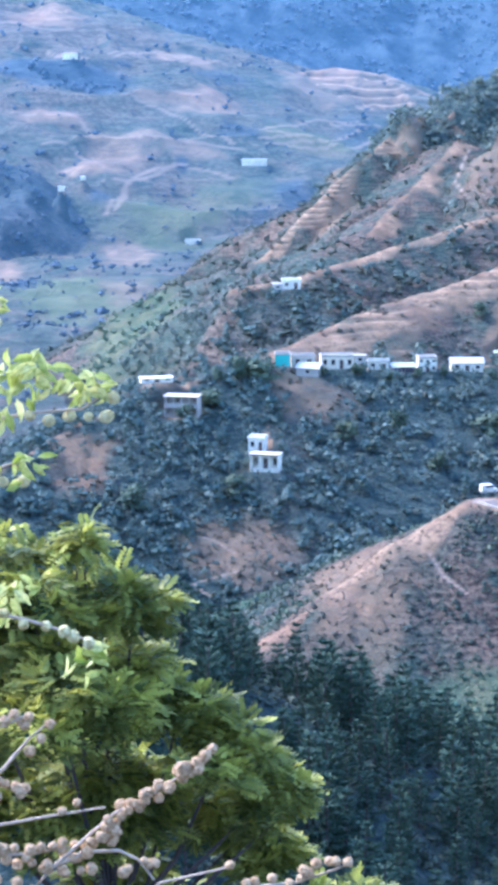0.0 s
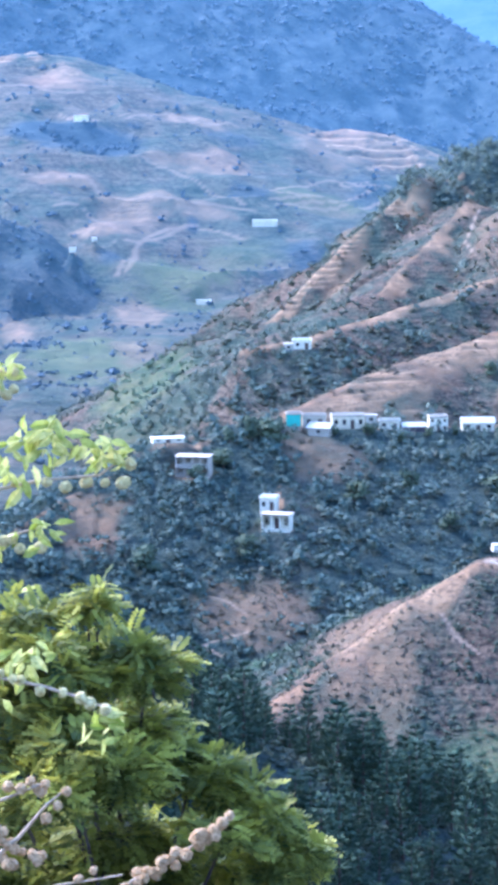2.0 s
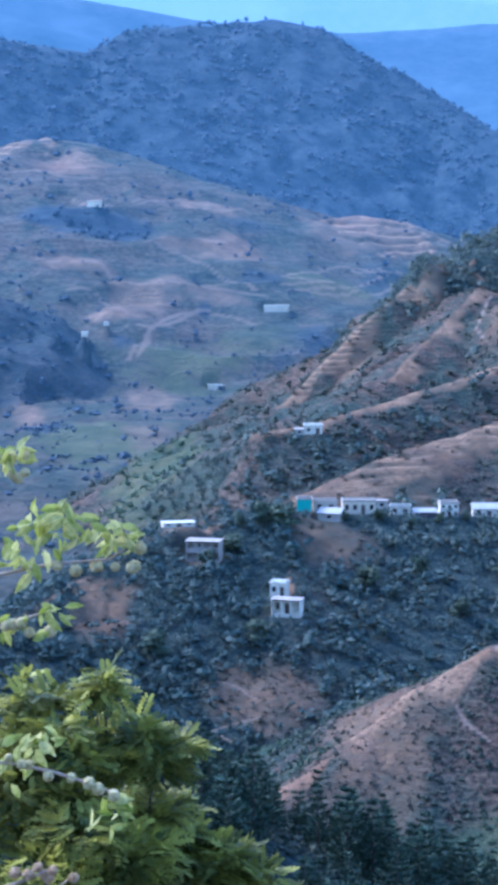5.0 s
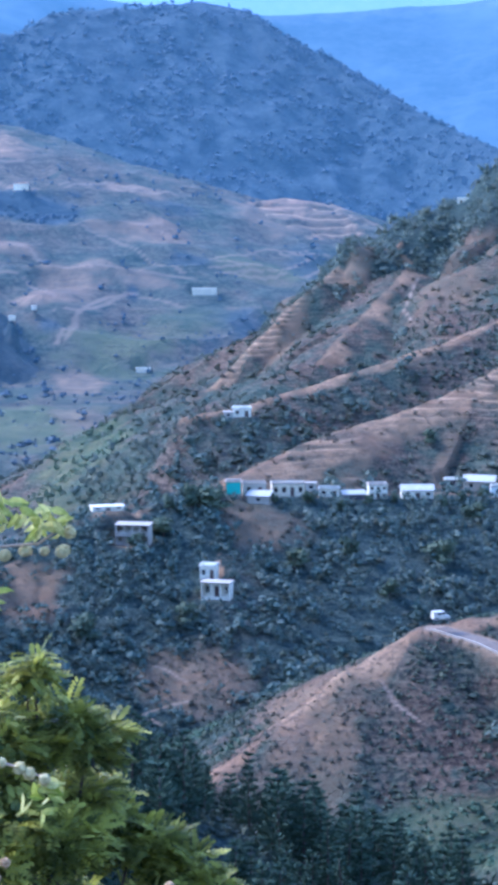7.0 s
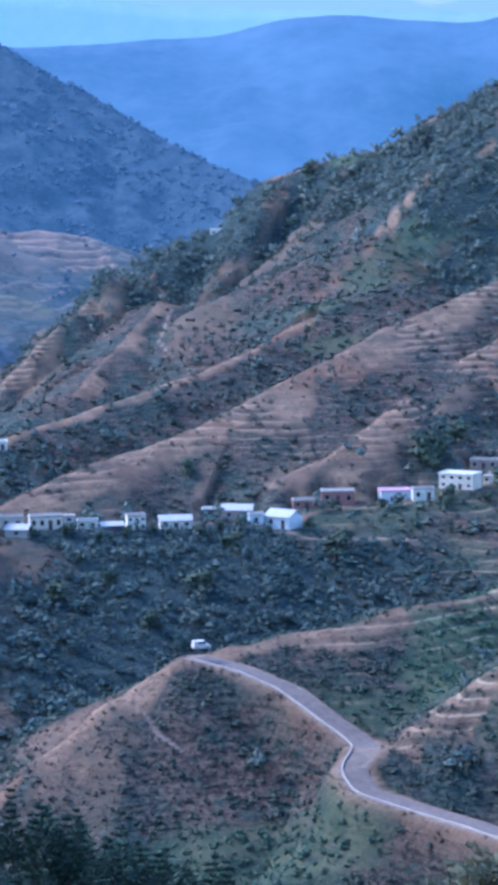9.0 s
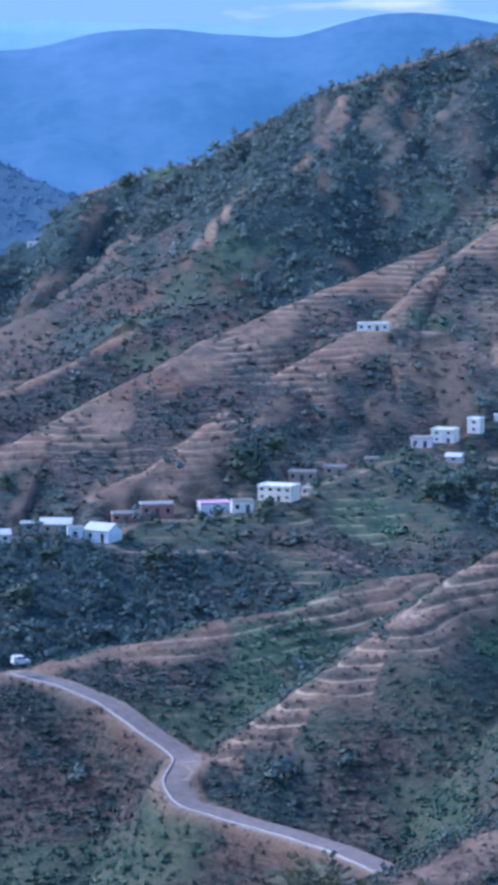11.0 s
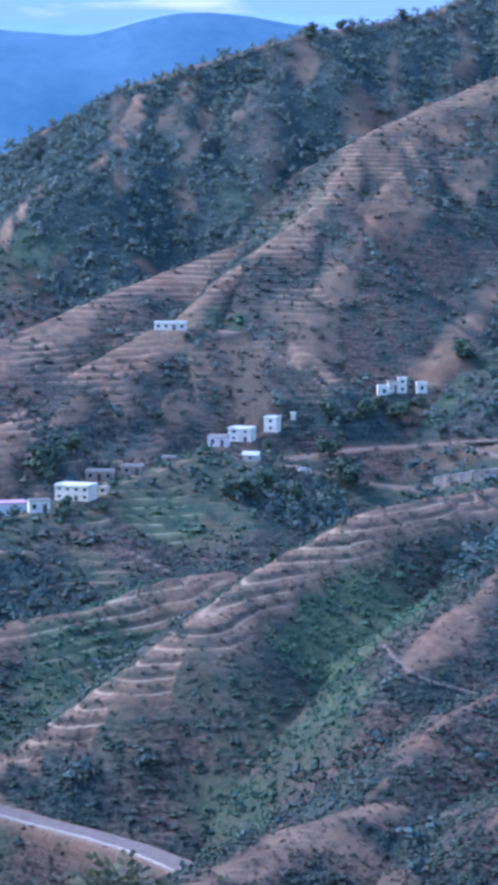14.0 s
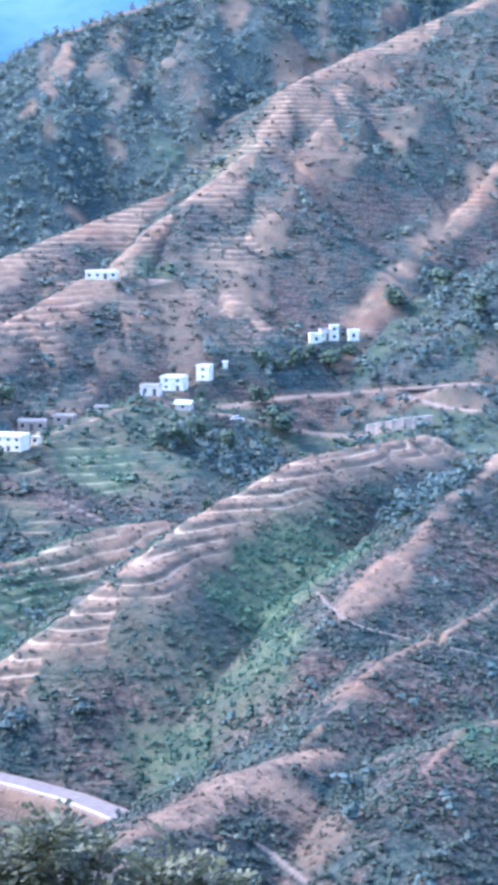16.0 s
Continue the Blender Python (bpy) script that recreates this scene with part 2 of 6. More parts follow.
# village east
spur([(96.7, 551.6, -79.6), (117.4, 555.7, -79.5), (138.6, 565.2, -76.0), (166.1, 581.8, -71.6), (195.3, 609.5, -67.9), (214.8, 624.1, -72.1), (238.3, 626.2, -73.1), (272.6, 633.9, -74.9), (299.6, 632.6, -75.3), (329.6, 640.2, -76.6)],
     far=0.35, near=0.4, bare=1, terrace=1.9, reach=50, field=0.4)
# white house spur
spur([(10.2, 497.9, -77.9), (5.9, 478.0, -85.2), (3.7, 455.0, -91.1), (-0.6, 435.0, -99.1)],
     wood=0.7, far=0.5, near=0.5, bare=2)
# left spur
spur([(-16.1, 481.7, -79.1), (-25.9, 469.3, -86.0), (-32.6, 453.8, -94.4), (-37.5, 438.4, -102.1)],
     wood=0.5, far=0.5, near=0.5, bare=14)
# first terrace
spur([(6.8, 545.0, -77.8), (31.9, 574.1, -70.4), (52.5, 597.7, -68.1), (83.0, 619.5, -58.4), (112.9, 645.2, -48.1), (136.0, 671.4, -40.2), (151.9, 698.7, -37.6), (195.6, 729.2, -23.7), (234.2, 752.4, -13.4), (256.7, 773.5, -7.5)],
     end=0.8, far=0.9, near=0.5, ribs=1.5, gap=40, slant=1.3, bare=13, bare_far=2, terrace=1.9, reach=60)
# second terrace
spur([(87.0, 568.4, -74.7), (105.8, 585.5, -69.2), (130.7, 611.2, -59.2), (139.0, 640.1, -57.4), (169.7, 668.8, -45.8), (207.2, 697.9, -32.8), (242.9, 725.4, -12.1), (283.3, 758.8, 8.5), (315.4, 800.1, 33.8), (353.8, 827.5, 47.4), (367.3, 843.5, 50.8), (410.7, 856.6, 68.1), (470.8, 865.2, 90.1)],
     wood=0.15, far=0.7, near=0.62, bare=8, bare_far=5, terrace=1.9, reach=75, ribs=2.5, gap=55, slant=1.3)
# brown spur
spur([(247.3, 652.7, -52.2), (240.8, 667.9, -43.6), (238.3, 683.7, -36.8), (258.1, 704.2, -24.1), (285.6, 731.2, -6.5), (310.2, 764.5, 12.7), (333.5, 798.1, 33.7)],
     far=0.75, near=0.7, bare=9, bare_far=6, terrace=1.9, reach=40)
# east ridge
spur([(290.3, 675.2, -51.0), (310.0, 690.6, -38.4), (338.5, 713.8, -23.4), (377.2, 744.9, -0.7), (426.2, 781.3, 26.8)],
     far=0.8, near=0.7, bare=7, bare_far=4, terrace=1.9, reach=45)
# east knoll
spur([(302.7, 655.5, -50.1), (337.0, 664.4, -33.8), (367.1, 671.2, -24.6)],
     wood=0.6, far=0.5, near=0.5, field=0.5, terrace=1.9, reach=30)
# middle ridge
spur([(-4.0, 640.0, -72.2), (16.8, 649.8, -69.0), (37.1, 669.0, -64.8), (76.8, 700.8, -55.8), (108.1, 732.1, -47.4), (132.7, 758.5, -37.0), (160.7, 783.7, -24.7), (188.0, 808.4, -12.5)],
     wood=0.12, far=1.3, near=0.5, bare=3.5, bare_far=2, end=1.0)
# scree spur
spur([(115.2, 736.0, -48.8), (147.3, 776.2, -28.8), (169.0, 807.5, -8.3), (192.9, 843.2, 14.1)],
     far=0.5, near=0.5, bare=4, bare_far=3)
# foot of the skyline
spur([(-13.7, 744.9, -90.0), (-0.6, 765.0, -80.0), (18.4, 789.8, -63.0), (45.8, 828.7, -42.0), (63.8, 862.6, -28.5), (81.6, 881.2, -31.0)],
     far=1.7, near=0.72, bare=8, bare_far=3, ragged=2.0, wild=1.0, wood=0.12, end=0.9, terrace=1.9, reach=9, ribs=2.5, gap=26, slant=0.8)
# skyline
spur([(63.8, 862.6, -27.9), (81.6, 881.2, -29.0), (95.9, 894.9, -18.1), (114.4, 907.8, -10.0), (136.8, 909.8, 12.8), (166.4, 909.9, 22.0), (183.1, 906.7, 25.0), (202.5, 895.4, 36.0), (239.6, 893.4, 56.0), (270.5, 895.0, 66.6), (317.1, 895.5, 80.2), (332.2, 906.0, 83.6), (396.6, 928.9, 96.4), (457.8, 956.0, 121.9), (554.4, 961.7, 148.4)],
     far=1.1, near=0.72, bare=3, wild=1.2, wood=1.0, ribs=4.5, gap=34, slant=0.67)
# gully spur
spur([(41.2, 743.9, -64.1), (60.1, 782.7, -50.7), (81.4, 831.0, -36.1)],
     far=0.5, near=0.5, bare=6, ragged=2.0)
# forest bump
spur([(-142.0, 1205.0, -92.0), (-150.0, 1219.0, -76.0), (-160.0, 1228.0, -64.0), (-174.0, 1231.0, -54.0), (-205.0, 1234.0, -42.0)],
     far=0.7, near=0.75, wood=0.6, end=0.85, wild=1.4, round_top=20, ragged=2.0)
# field hill a
spur([(-301.0, 1723.9, 31.8), (-216.5, 1706.3, 31.4), (-178.5, 1690.6, 45.7), (-123.8, 1675.4, 24.1), (-74.3, 1658.3, -0.3), (-25.6, 1639.8, -4.6)],
     far=0.3, near=0.3, bare=34, ragged=2.2, wild=0.9, terrace=5.0, reach=70)
# field hill b
spur([(-217.7, 1463.9, -35.0), (-161.8, 1451.0, -39.3), (-115.0, 1445.4, -43.0), (-75.2, 1418.0, -58.5), (-10.7, 1380.0, -73.5)],
     far=0.3, near=0.3, bare=40, ragged=2.2, wild=0.9, terrace=5.0, reach=90)
# field hill c
spur([(-77.3, 1538.1, -36.9), (-45.1, 1559.3, -18.8), (-16.0, 1549.9, -22.8), (12.5, 1519.9, -44.6), (42.9, 1599.4, -21.5), (64.9, 1618.7, -14.1), (101.7, 1586.7, -36.1), (119.1, 1565.5, -50.1), (151.7, 1492.3, -61.9)],
     far=0.3, near=0.3, bare=50, ragged=2.0, terrace=6.0, reach=120, wild=0.9)
# dark mountain
spur([(-564.7, 2229.6, 117.3), (-410.4, 2364.7, 179.6), (-294.0, 2432.3, 173.2), (-198.8, 2441.9, 159.8), (-155.6, 2475.1, 190.9), (-84.7, 2498.6, 197.1), (0.8, 2520.0, 205.3), (53.8, 2519.4, 195.3), (118.3, 2477.2, 152.0), (210.5, 2370.7, 91.1), (275.7, 2283.4, 50.6), (332.8, 2174.7, 19.4)],
     far=1.0, near=0.62, wild=1.2, end=0.5, wood=1.0)
# scar spur a
spur([(205.2, 824.9, 15.4), (227.2, 855.3, 34.7), (244.3, 881.8, 52.6)],
     far=0.8, near=0.75, round_top=8, bare=3, bare_far=1, wood=0.95, wild=1.5, ragged=2.2)
# scar spur b
spur([(247.0, 823.8, 13.5), (257.2, 841.6, 27.7), (274.3, 872.9, 45.5), (289.6, 904.8, 67.1)],
     far=0.8, near=0.75, round_top=8, bare=2, bare_far=1, wood=0.95, wild=1.5, ragged=2.2)
# scar spur c
spur([(280.5, 823.5, 13.7), (296.9, 849.6, 35.4), (322.7, 893.5, 64.7)],
     far=0.8, near=0.75, round_top=8, bare=2, wood=0.95, wild=1.5, ragged=2.2)
# scar spur d
spur([(95.7, 794.3, -46.0), (115.2, 842.2, -34.0), (137.8, 869.1, -19.0), (151.9, 897.2, -1.0)],
     far=0.8, near=0.75, round_top=12, bare=2, bare_far=1, wood=0.7, ragged=2.2)
# green and dry patches: middle, radii across and along the line from the lookout, strength
cover("field", 129, 349, 12, 12, 0.90)
cover("field", 148, 367, 13, 21, 0.80)
cover("field", 94, 380, 14, 10, 0.90)
cover("field", 85, 365, 7, 18, 0.80)
cover("field", 159, 558, 19, 12, 0.55)
cover("field", 164, 784, 13, 18, 0.35)
cover("field", 187, 791, 11, 5, 0.50)
cover("field", 113, 322, 12, 14, 0.50)
cover("field", 265, 799, 13, 18, 0.50)
cover("field", 220, 694, 14, 7, 0.60)
cover("field", 127, 255, 5, 13, 0.70)
cover("field", 54, 316, 15, 8, 0.60)
cover("field", 132, 730, 14, 7, 0.50)
cover("field", 34, 323, 8, 6, 0.60)
cover("field", 152, 382, 13, 10, 0.50)
cover("field", 123, 324, 7, 18, 0.70)
cover("field", -48, 1224, 39, 45, 0.70)
cover("field", -77, 963, 36, 108, 0.70)
cover("field", -38, 748, 24, 72, 0.60)
cover("field", 42, 1402, 41, 32, 0.50)
cover("field", -16, 1273, 27, 45, 0.40)
cover("field", 162, 559, 17, 17, 0.80)
cover("field", 152, 576, 10, 14, 0.50)
cover("field", 132, 350, 8, 24, 0.90)
cover("field", 151, 374, 10, 7, 0.70)
cover("field", 103, 386, 12, 23, 0.80)
cover("field", 101, 311, 9, 11, 0.60)
cover("field", 116, 322, 8, 11, 0.60)
cover("field", 274, 765, 15, 27, 0.55)
cover("field", 128, 751, 16, 10, 0.50)
cover("wood", 196, 573, 15, 21, 1.00)
cover("wood", 215, 578, 13, 23, 1.00)
cover("wood", 249, 634, 18, 9, 0.90)
cover("wood", 319, 663, 18, 34, 0.90)
cover("wood", 97, 517, 20, 20, 0.80)
cover("wood", -3, 496, 12, 30, 1.00)
cover("wood", 139, 599, 9, 23, 0.80)
cover("wood", 202, 654, 11, 10, 0.60)
cover("wood", 180, 384, 12, 31, 0.70)
cover("wood", 137, 588, 8, 20, 0.80)
cover("wood", 104, 525, 21, 11, 0.80)
cover("wood", 239, 837, 9, 23, 0.90)
cover("wood", 195, 794, 11, 8, 0.90)
cover("wood", 270, 813, 11, 25, 0.80)
cover("wood", 172, 864, 16, 28, 0.90)
cover("wood", 13, 625, 33, 17, 0.60)
cover("wood", -20, 712, 25, 24, 0.60)
cover("wood", -121, 1479, 42, 48, 1.00)
cover("wood", -156, 1484, 24, 32, 1.00)
cover("wood", -110, 1188, 10, 6, 0.90)
cover("wood", -113, 1028, 13, 38, 1.00)
cover("wood", -42, 1329, 6, 17, 0.90)
cover("wood", 28, 1273, 15, 46, 0.70)
cover("wood", 7, 1232, 11, 34, 0.50)
cover("wood", -19, 1516, 32, 24, 0.60)
cover("wood", -87, 1246, 9, 12, 0.70)
cover("wood", -7, 1395, 15, 24, 0.70)
cover("wood", 74, 1449, 17, 40, 0.50)
cover("wood", 89, 2210, 71, 42, 1.00)
cover("wood", -15, 459, 9, 11, 1.00)
cover("wood", -3, 447, 11, 11, 0.80)
cover("wood", -23, 434, 6, 11, 0.80)
cover("wood", -6, 489, 9, 7, 0.90)
cover("wood", 44, 477, 31, 26, 1.00)
cover("wood", 23, 438, 15, 46, 1.00)
cover("wood", 85, 513, 28, 17, 0.90)
cover("wood", 203, 567, 19, 23, 1.00)
cover("wood", 256, 640, 17, 10, 0.80)
cover("wood", 133, 594, 6, 7, 0.90)
cover("wood", 150, 616, 3, 10, 0.80)
cover("dry", 259, 840, 5, 13, 0.40)
cover("dry", 242, 807, 4, 11, 0.35)
cover("dry", 234, 864, 7, 17, 0.40)
cover("dry", 215, 809, 5, 13, 0.40)
cover("dry", 317, 879, 7, 19, 0.50)
cover("dry", 315, 790, 14, 34, 0.60)
cover("dry", 308, 754, 7, 16, 0.60)
cover("dry", 284, 768, 13, 18, 0.40)
cover("dry", 309, 758, 9, 22, 0.50)
cover("dry", 333, 836, 14, 36, 0.50)
cover("dry", 275, 604, 18, 9, 0.40)
cover("dry", 17, 495, 11, 10, 0.35)
cover("dry", 123, 288, 5, 4, 0.80)
cover("dry", 19, 356, 11, 29, 0.75)
cover("dry", -2, 426, 14, 10, 0.50)
cover("dry", -36, 458, 9, 10, 0.70)
cover("dry", 11, 492, 8, 13, 0.60)
cover("dry", -18, 476, 8, 8, 0.70)
cover("dry", 245, 682, 14, 34, 0.60)
cover("dry", 261, 735, 10, 26, 0.50)
cover("dry", 307, 612, 7, 14, 0.70)
cover("dry", 287, 596, 12, 6, 0.50)
cover("dry", 116, 589, 11, 26, 0.80)
cover("dry", 132, 609, 8, 21, 0.60)
cover("dry", 109, 566, 9, 22, 0.80)
cover("dry", 217, 666, 22, 28, 0.35)
cover("dry", 36, 335, 5, 4, 0.50)
cover("dry", 98, 257, 7, 8, 0.70)
cover("dry", 99, 244, 4, 11, 0.50)
cover("dry", 170, 662, 22, 34, 0.25)
cover("dry", -148, 1613, 32, 36, 1.00)
cover("dry", -128, 1519, 11, 7, 0.80)
cover("dry", -48, 1547, 25, 24, 0.80)
cover("dry", -32, 1451, 28, 36, 0.85)
cover("dry", -68, 1442, 10, 12, 0.60)
cover("dry", 50, 1555, 29, 52, 0.60)
cover("dry", 97, 1569, 19, 36, 0.60)
cover("dry", -124, 1382, 26, 16, 0.80)
cover("dry", -80, 1345, 36, 40, 0.75)
cover("dry", -95, 1287, 19, 16, 0.90)
cover("dry", -42, 1346, 25, 15, 0.50)
cover("dry", -124, 1085, 12, 35, 1.00)
cover("dry", -65, 1149, 18, 53, 0.70)
cover("dry", -58, 990, 15, 44, 0.50)
cover("dry", -2, 422, 12, 7, 0.55)
cover("dry", -36, 452, 8, 11, 0.50)
cover("dry", 15, 490, 8, 8, 0.55)
cover("dry", 94, 259, 6, 8, 0.90)
cover("dry", 250, 688, 10, 22, 0.75)
cover("dry", 265, 704, 7, 13, 0.60)
cover("dry", 298, 742, 10, 24, 0.50)
cover("dry", 353, 821, 19, 28, 0.80)
cover("dry", 314, 787, 11, 10, 0.60)
cover("dry", 298, 671, 6, 13, 0.80)
cover("dry", 218, 777, 8, 5, 0.70)
cover("dry", 31, 808, 11, 32, 0.60)
cover("dry", 92, 789, 13, 38, 0.45)
cover("field", 174, 793, 10, 11, 0.50)
cover("field", 154, 777, 11, 18, 0.45)
cover("dry", 184, 820, 4, 11, 0.85)
cover("dry", 177, 814, 4, 11, 0.85)
cover("dry", 170, 810, 4, 11, 0.85)
cover("dry", 164, 808, 4, 11, 0.85)
cover("dry", 157, 795, 3, 10, 0.85)
cover("dry", 149, 788, 3, 5, 0.50)
cover("dry", 142, 782, 3, 8, 0.50)
cover("dry", 134, 773, 3, 8, 0.50)
cover("dry", 123, 751, 3, 8, 0.50)
cover("dry", 186, 786, 3, 2, 0.40)
cover("dry", 176, 782, 3, 3, 0.40)
cover("dry", 167, 774, 3, 5, 0.40)
cover("dry", 234, 866, 4, 11, 0.55)
cover("dry", 225, 845, 4, 13, 0.55)
cover("dry", 268, 863, 4, 10, 0.55)
cover("dry", 257, 841, 4, 13, 0.55)
cover("field", 170, 905, 10, 8, 0.80)
cover("dry", 282, 658, 6, 10, 0.85)
cover("dry", 290, 664, 6, 10, 0.85)
cover("dry", 298, 671, 6, 10, 0.85)
cover("dry", 311, 685, 6, 10, 0.85)
cover("dry", 324, 700, 6, 10, 0.85)
cover("dry", 337, 713, 6, 10, 0.85)
cover("dry", 350, 725, 6, 10, 0.85)
cover("dry", 367, 742, 6, 10, 0.85)
cover("wood", 122, 880, 15, 26, 1.00)
cover("wood", 100, 872, 12, 20, 0.60)
cover("scrub", 53, 344, 14, 20, 0.90)
cover("scrub", 22, 338, 14, 7, 0.50)
cover("scrub", 40, 336, 14, 9, 0.90)
cover("field", 38, 325, 18, 7, 0.50)
# roads and footpaths with half their width
trail([(42.2, 368.6, -79.5), (49.3, 360.7, -80.2), (56.0, 352.6, -82.1), (60.3, 343.7, -84.6), (65.4, 334.7, -87.5), (64.8, 329.7, -87.2), (61.6, 325.2, -89.1), (62.6, 318.9, -91.1), (69.7, 310.3, -91.9), (75.4, 300.7, -91.7), (79.6, 290.3, -91.2), (83.5, 277.7, -91.0)], 2.4)
trail([(195.7, 602.5, -70.0), (203.1, 600.6, -72.6), (210.9, 604.8, -74.4), (219.4, 608.1, -76.2), (234.6, 608.3, -79.8), (246.9, 606.7, -82.3), (258.1, 598.8, -82.8)], 1.9)
trail([(219.0, 620.0, -74.3), (245.1, 625.7, -72.5), (261.5, 623.4, -72.0), (272.2, 615.5, -70.4), (281.0, 609.9, -69.6), (288.0, 605.0, -68.7), (296.4, 600.9, -67.9)], 1.9)
trail([(277.6, 606.5, -71.9), (284.0, 595.2, -74.1), (290.8, 589.1, -74.9)], 1.9)
trail([(198.0, 603.5, -71.3), (206.0, 602.5, -73.2), (214.0, 605.5, -74.8)], 3.0)
trail([(77.9, 539.9, -81.9), (83.4, 536.6, -83.7), (92.5, 533.5, -85.0), (105.6, 534.7, -85.6), (119.1, 534.9, -85.7)], 0.5)
trail([(30.9, 355.2, -85.6), (33.3, 350.4, -88.7), (36.7, 346.6, -90.6)], 0.22)
trail([(-1.8, 418.5, -104.7), (-6.3, 417.0, -105.4), (-11.7, 414.3, -106.5), (-8.0, 411.4, -107.9)], 0.22)
trail([(139.6, 344.3, -75.1), (133.9, 323.9, -73.5), (134.3, 318.3, -74.5), (138.2, 316.1, -76.1), (144.2, 315.6, -77.8), (146.4, 303.0, -77.0), (154.5, 302.9, -79.2)], 0.22)
trail([(85.9, 243.8, -83.2), (89.7, 244.0, -84.5), (92.2, 242.6, -86.0), (93.5, 234.0, -87.2)], 0.22)
trail([(84.8, 824.7, -39.0), (76.4, 787.3, -48.9), (77.7, 774.1, -51.8)], 0.22)
trail([(143.6, 530.4, -86.3), (148.1, 524.5, -88.9), (152.2, 520.2, -91.3)], 0.22)
trail([(229.0, 674.7, -41.9), (235.4, 661.4, -48.1), (242.5, 648.1, -54.8)], 0.22)
trail([(-10.0, 430.4, -100.1), (-6.5, 428.5, -101.0), (-2.9, 424.5, -102.5)], 0.22)
trail([(-192.5, 1582.3, 20.6), (-173.1, 1596.6, 19.5), (-154.2, 1598.6, 19.1)], 1.3)
trail([(-144.1, 1533.2, -3.1), (-127.6, 1507.6, -4.7), (-113.7, 1508.7, -3.5)], 1.3)
trail([(-154.7, 1387.4, -35.3), (-139.5, 1383.0, -39.5), (-110.0, 1382.6, -40.8)], 1.3)
trail([(-98.7, 1524.8, 1.4), (-65.8, 1559.6, 1.4), (-44.7, 1545.4, -0.8), (-24.4, 1557.8, -5.0)], 1.3)
trail([(-127.2, 1329.9, -53.3), (-109.4, 1328.5, -57.7), (-87.5, 1291.0, -63.9)], 1.3)
trail([(-87.8, 1270.0, -72.2), (-71.1, 1274.0, -74.6), (-55.1, 1298.8, -75.2), (-45.8, 1329.2, -71.9)], 1.3)
trail([(7.7, 1378.0, -51.1), (22.6, 1392.8, -51.0), (37.7, 1401.5, -48.9)], 1.3)
trail([(54.6, 1455.0, -50.8), (70.4, 1460.3, -49.2), (90.1, 1465.2, -45.9)], 1.3)
trail([(11.3, 1369.0, -55.3), (31.9, 1392.6, -55.6), (52.5, 1398.0, -52.9)], 1.3)
trail([(-77.8, 1228.5, -87.2), (-74.9, 1234.7, -82.0), (-72.0, 1265.0, -78.6)], 1.3)
trail([(-124.8, 1389.8, -40.3), (-109.5, 1383.0, -43.8), (-88.6, 1344.2, -48.3), (-64.0, 1353.5, -51.8), (-42.4, 1354.1, -58.3), (-17.2, 1354.6, -60.1), (-2.8, 1354.6, -61.9)], 1.4)
trail([(-187.7, 1584.8, 18.4), (-167.9, 1595.1, 17.6), (-140.7, 1573.7, 13.3), (-128.9, 1582.7, 14.2)], 1.4)
trail([(-93.8, 1521.1, -1.2), (-69.1, 1554.5, -1.2), (-47.8, 1531.3, -2.4), (-19.8, 1563.9, -6.5)], 1.4)
trail([(-77.2, 1433.6, -29.5), (-59.8, 1426.1, -42.5), (-40.2, 1402.6, -49.2), (-10.1, 1362.8, -56.9)], 1.4)
trail([(-82.4, 1223.2, -70.0), (-67.9, 1288.1, -74.3), (-45.3, 1329.2, -73.2), (-27.4, 1321.4, -78.0), (-9.7, 1305.4, -81.6)], 1.4)
trail([(12.0, 1395.0, -50.1), (41.9, 1402.4, -51.8), (78.3, 1457.0, -51.9)], 1.4)
trail([(19.2, 1378.7, -55.7), (56.5, 1393.6, -58.2), (93.8, 1455.9, -56.9)], 1.4)
trail([(8.2, 1395.2, -46.4), (43.5, 1458.5, -50.0), (74.9, 1465.3, -47.9)], 1.4)
trail([(91.9, 533.6, -84.9), (101.2, 536.0, -85.7), (109.7, 533.9, -85.4), (118.8, 534.5, -86.2)], 0.5)
trail([(186.0, 697.6, -39.7), (195.2, 698.2, -38.1), (206.6, 689.2, -36.4), (226.2, 681.4, -37.8)], 0.22)
# levelled house plots
plot(-21.5, 485.8, -76.3, 3.5)
plot(-15.1, 477.1, -82.8, 4.0)
plot(2.0, 466.0, -88.8, 2.1)
plot(3.7, 455.2, -91.2, 3.3)
plot(8.1, 506.0, -75.5, 2.1)
plot(13.1, 507.5, -76.0, 2.9)
plot(14.8, 504.7, -77.6, 3.3)
plot(21.4, 511.5, -77.0, 4.0)
plot(29.1, 548.5, -81.3, 1.7)
plot(31.8, 515.3, -77.8, 2.6)
plot(37.8, 516.5, -78.5, 3.0)
plot(43.9, 518.5, -78.7, 2.6)
plot(54.3, 523.6, -79.4, 4.2)
plot(68.5, 571.3, -84.1, 1.9)
plot(75.3, 562.0, -83.3, 4.3)
plot(77.4, 542.1, -81.9, 2.3)
plot(84.8, 542.7, -83.0, 4.5)
plot(93.4, 558.1, -80.3, 3.7)
plot(103.1, 564.3, -80.3, 4.7)
plot(120.4, 571.2, -81.2, 4.7)
plot(125.8, 559.3, -79.1, 3.1)
plot(137.6, 565.0, -76.8, 5.3)
plot(146.1, 567.6, -76.0, 1.4)
plot(150.7, 589.5, -74.8, 3.9)
plot(161.3, 592.8, -73.8, 3.2)
plot(175.6, 603.9, -72.1, 2.2)
plot(193.3, 610.5, -68.4, 3.4)
plot(207.8, 632.2, -69.4, 4.3)
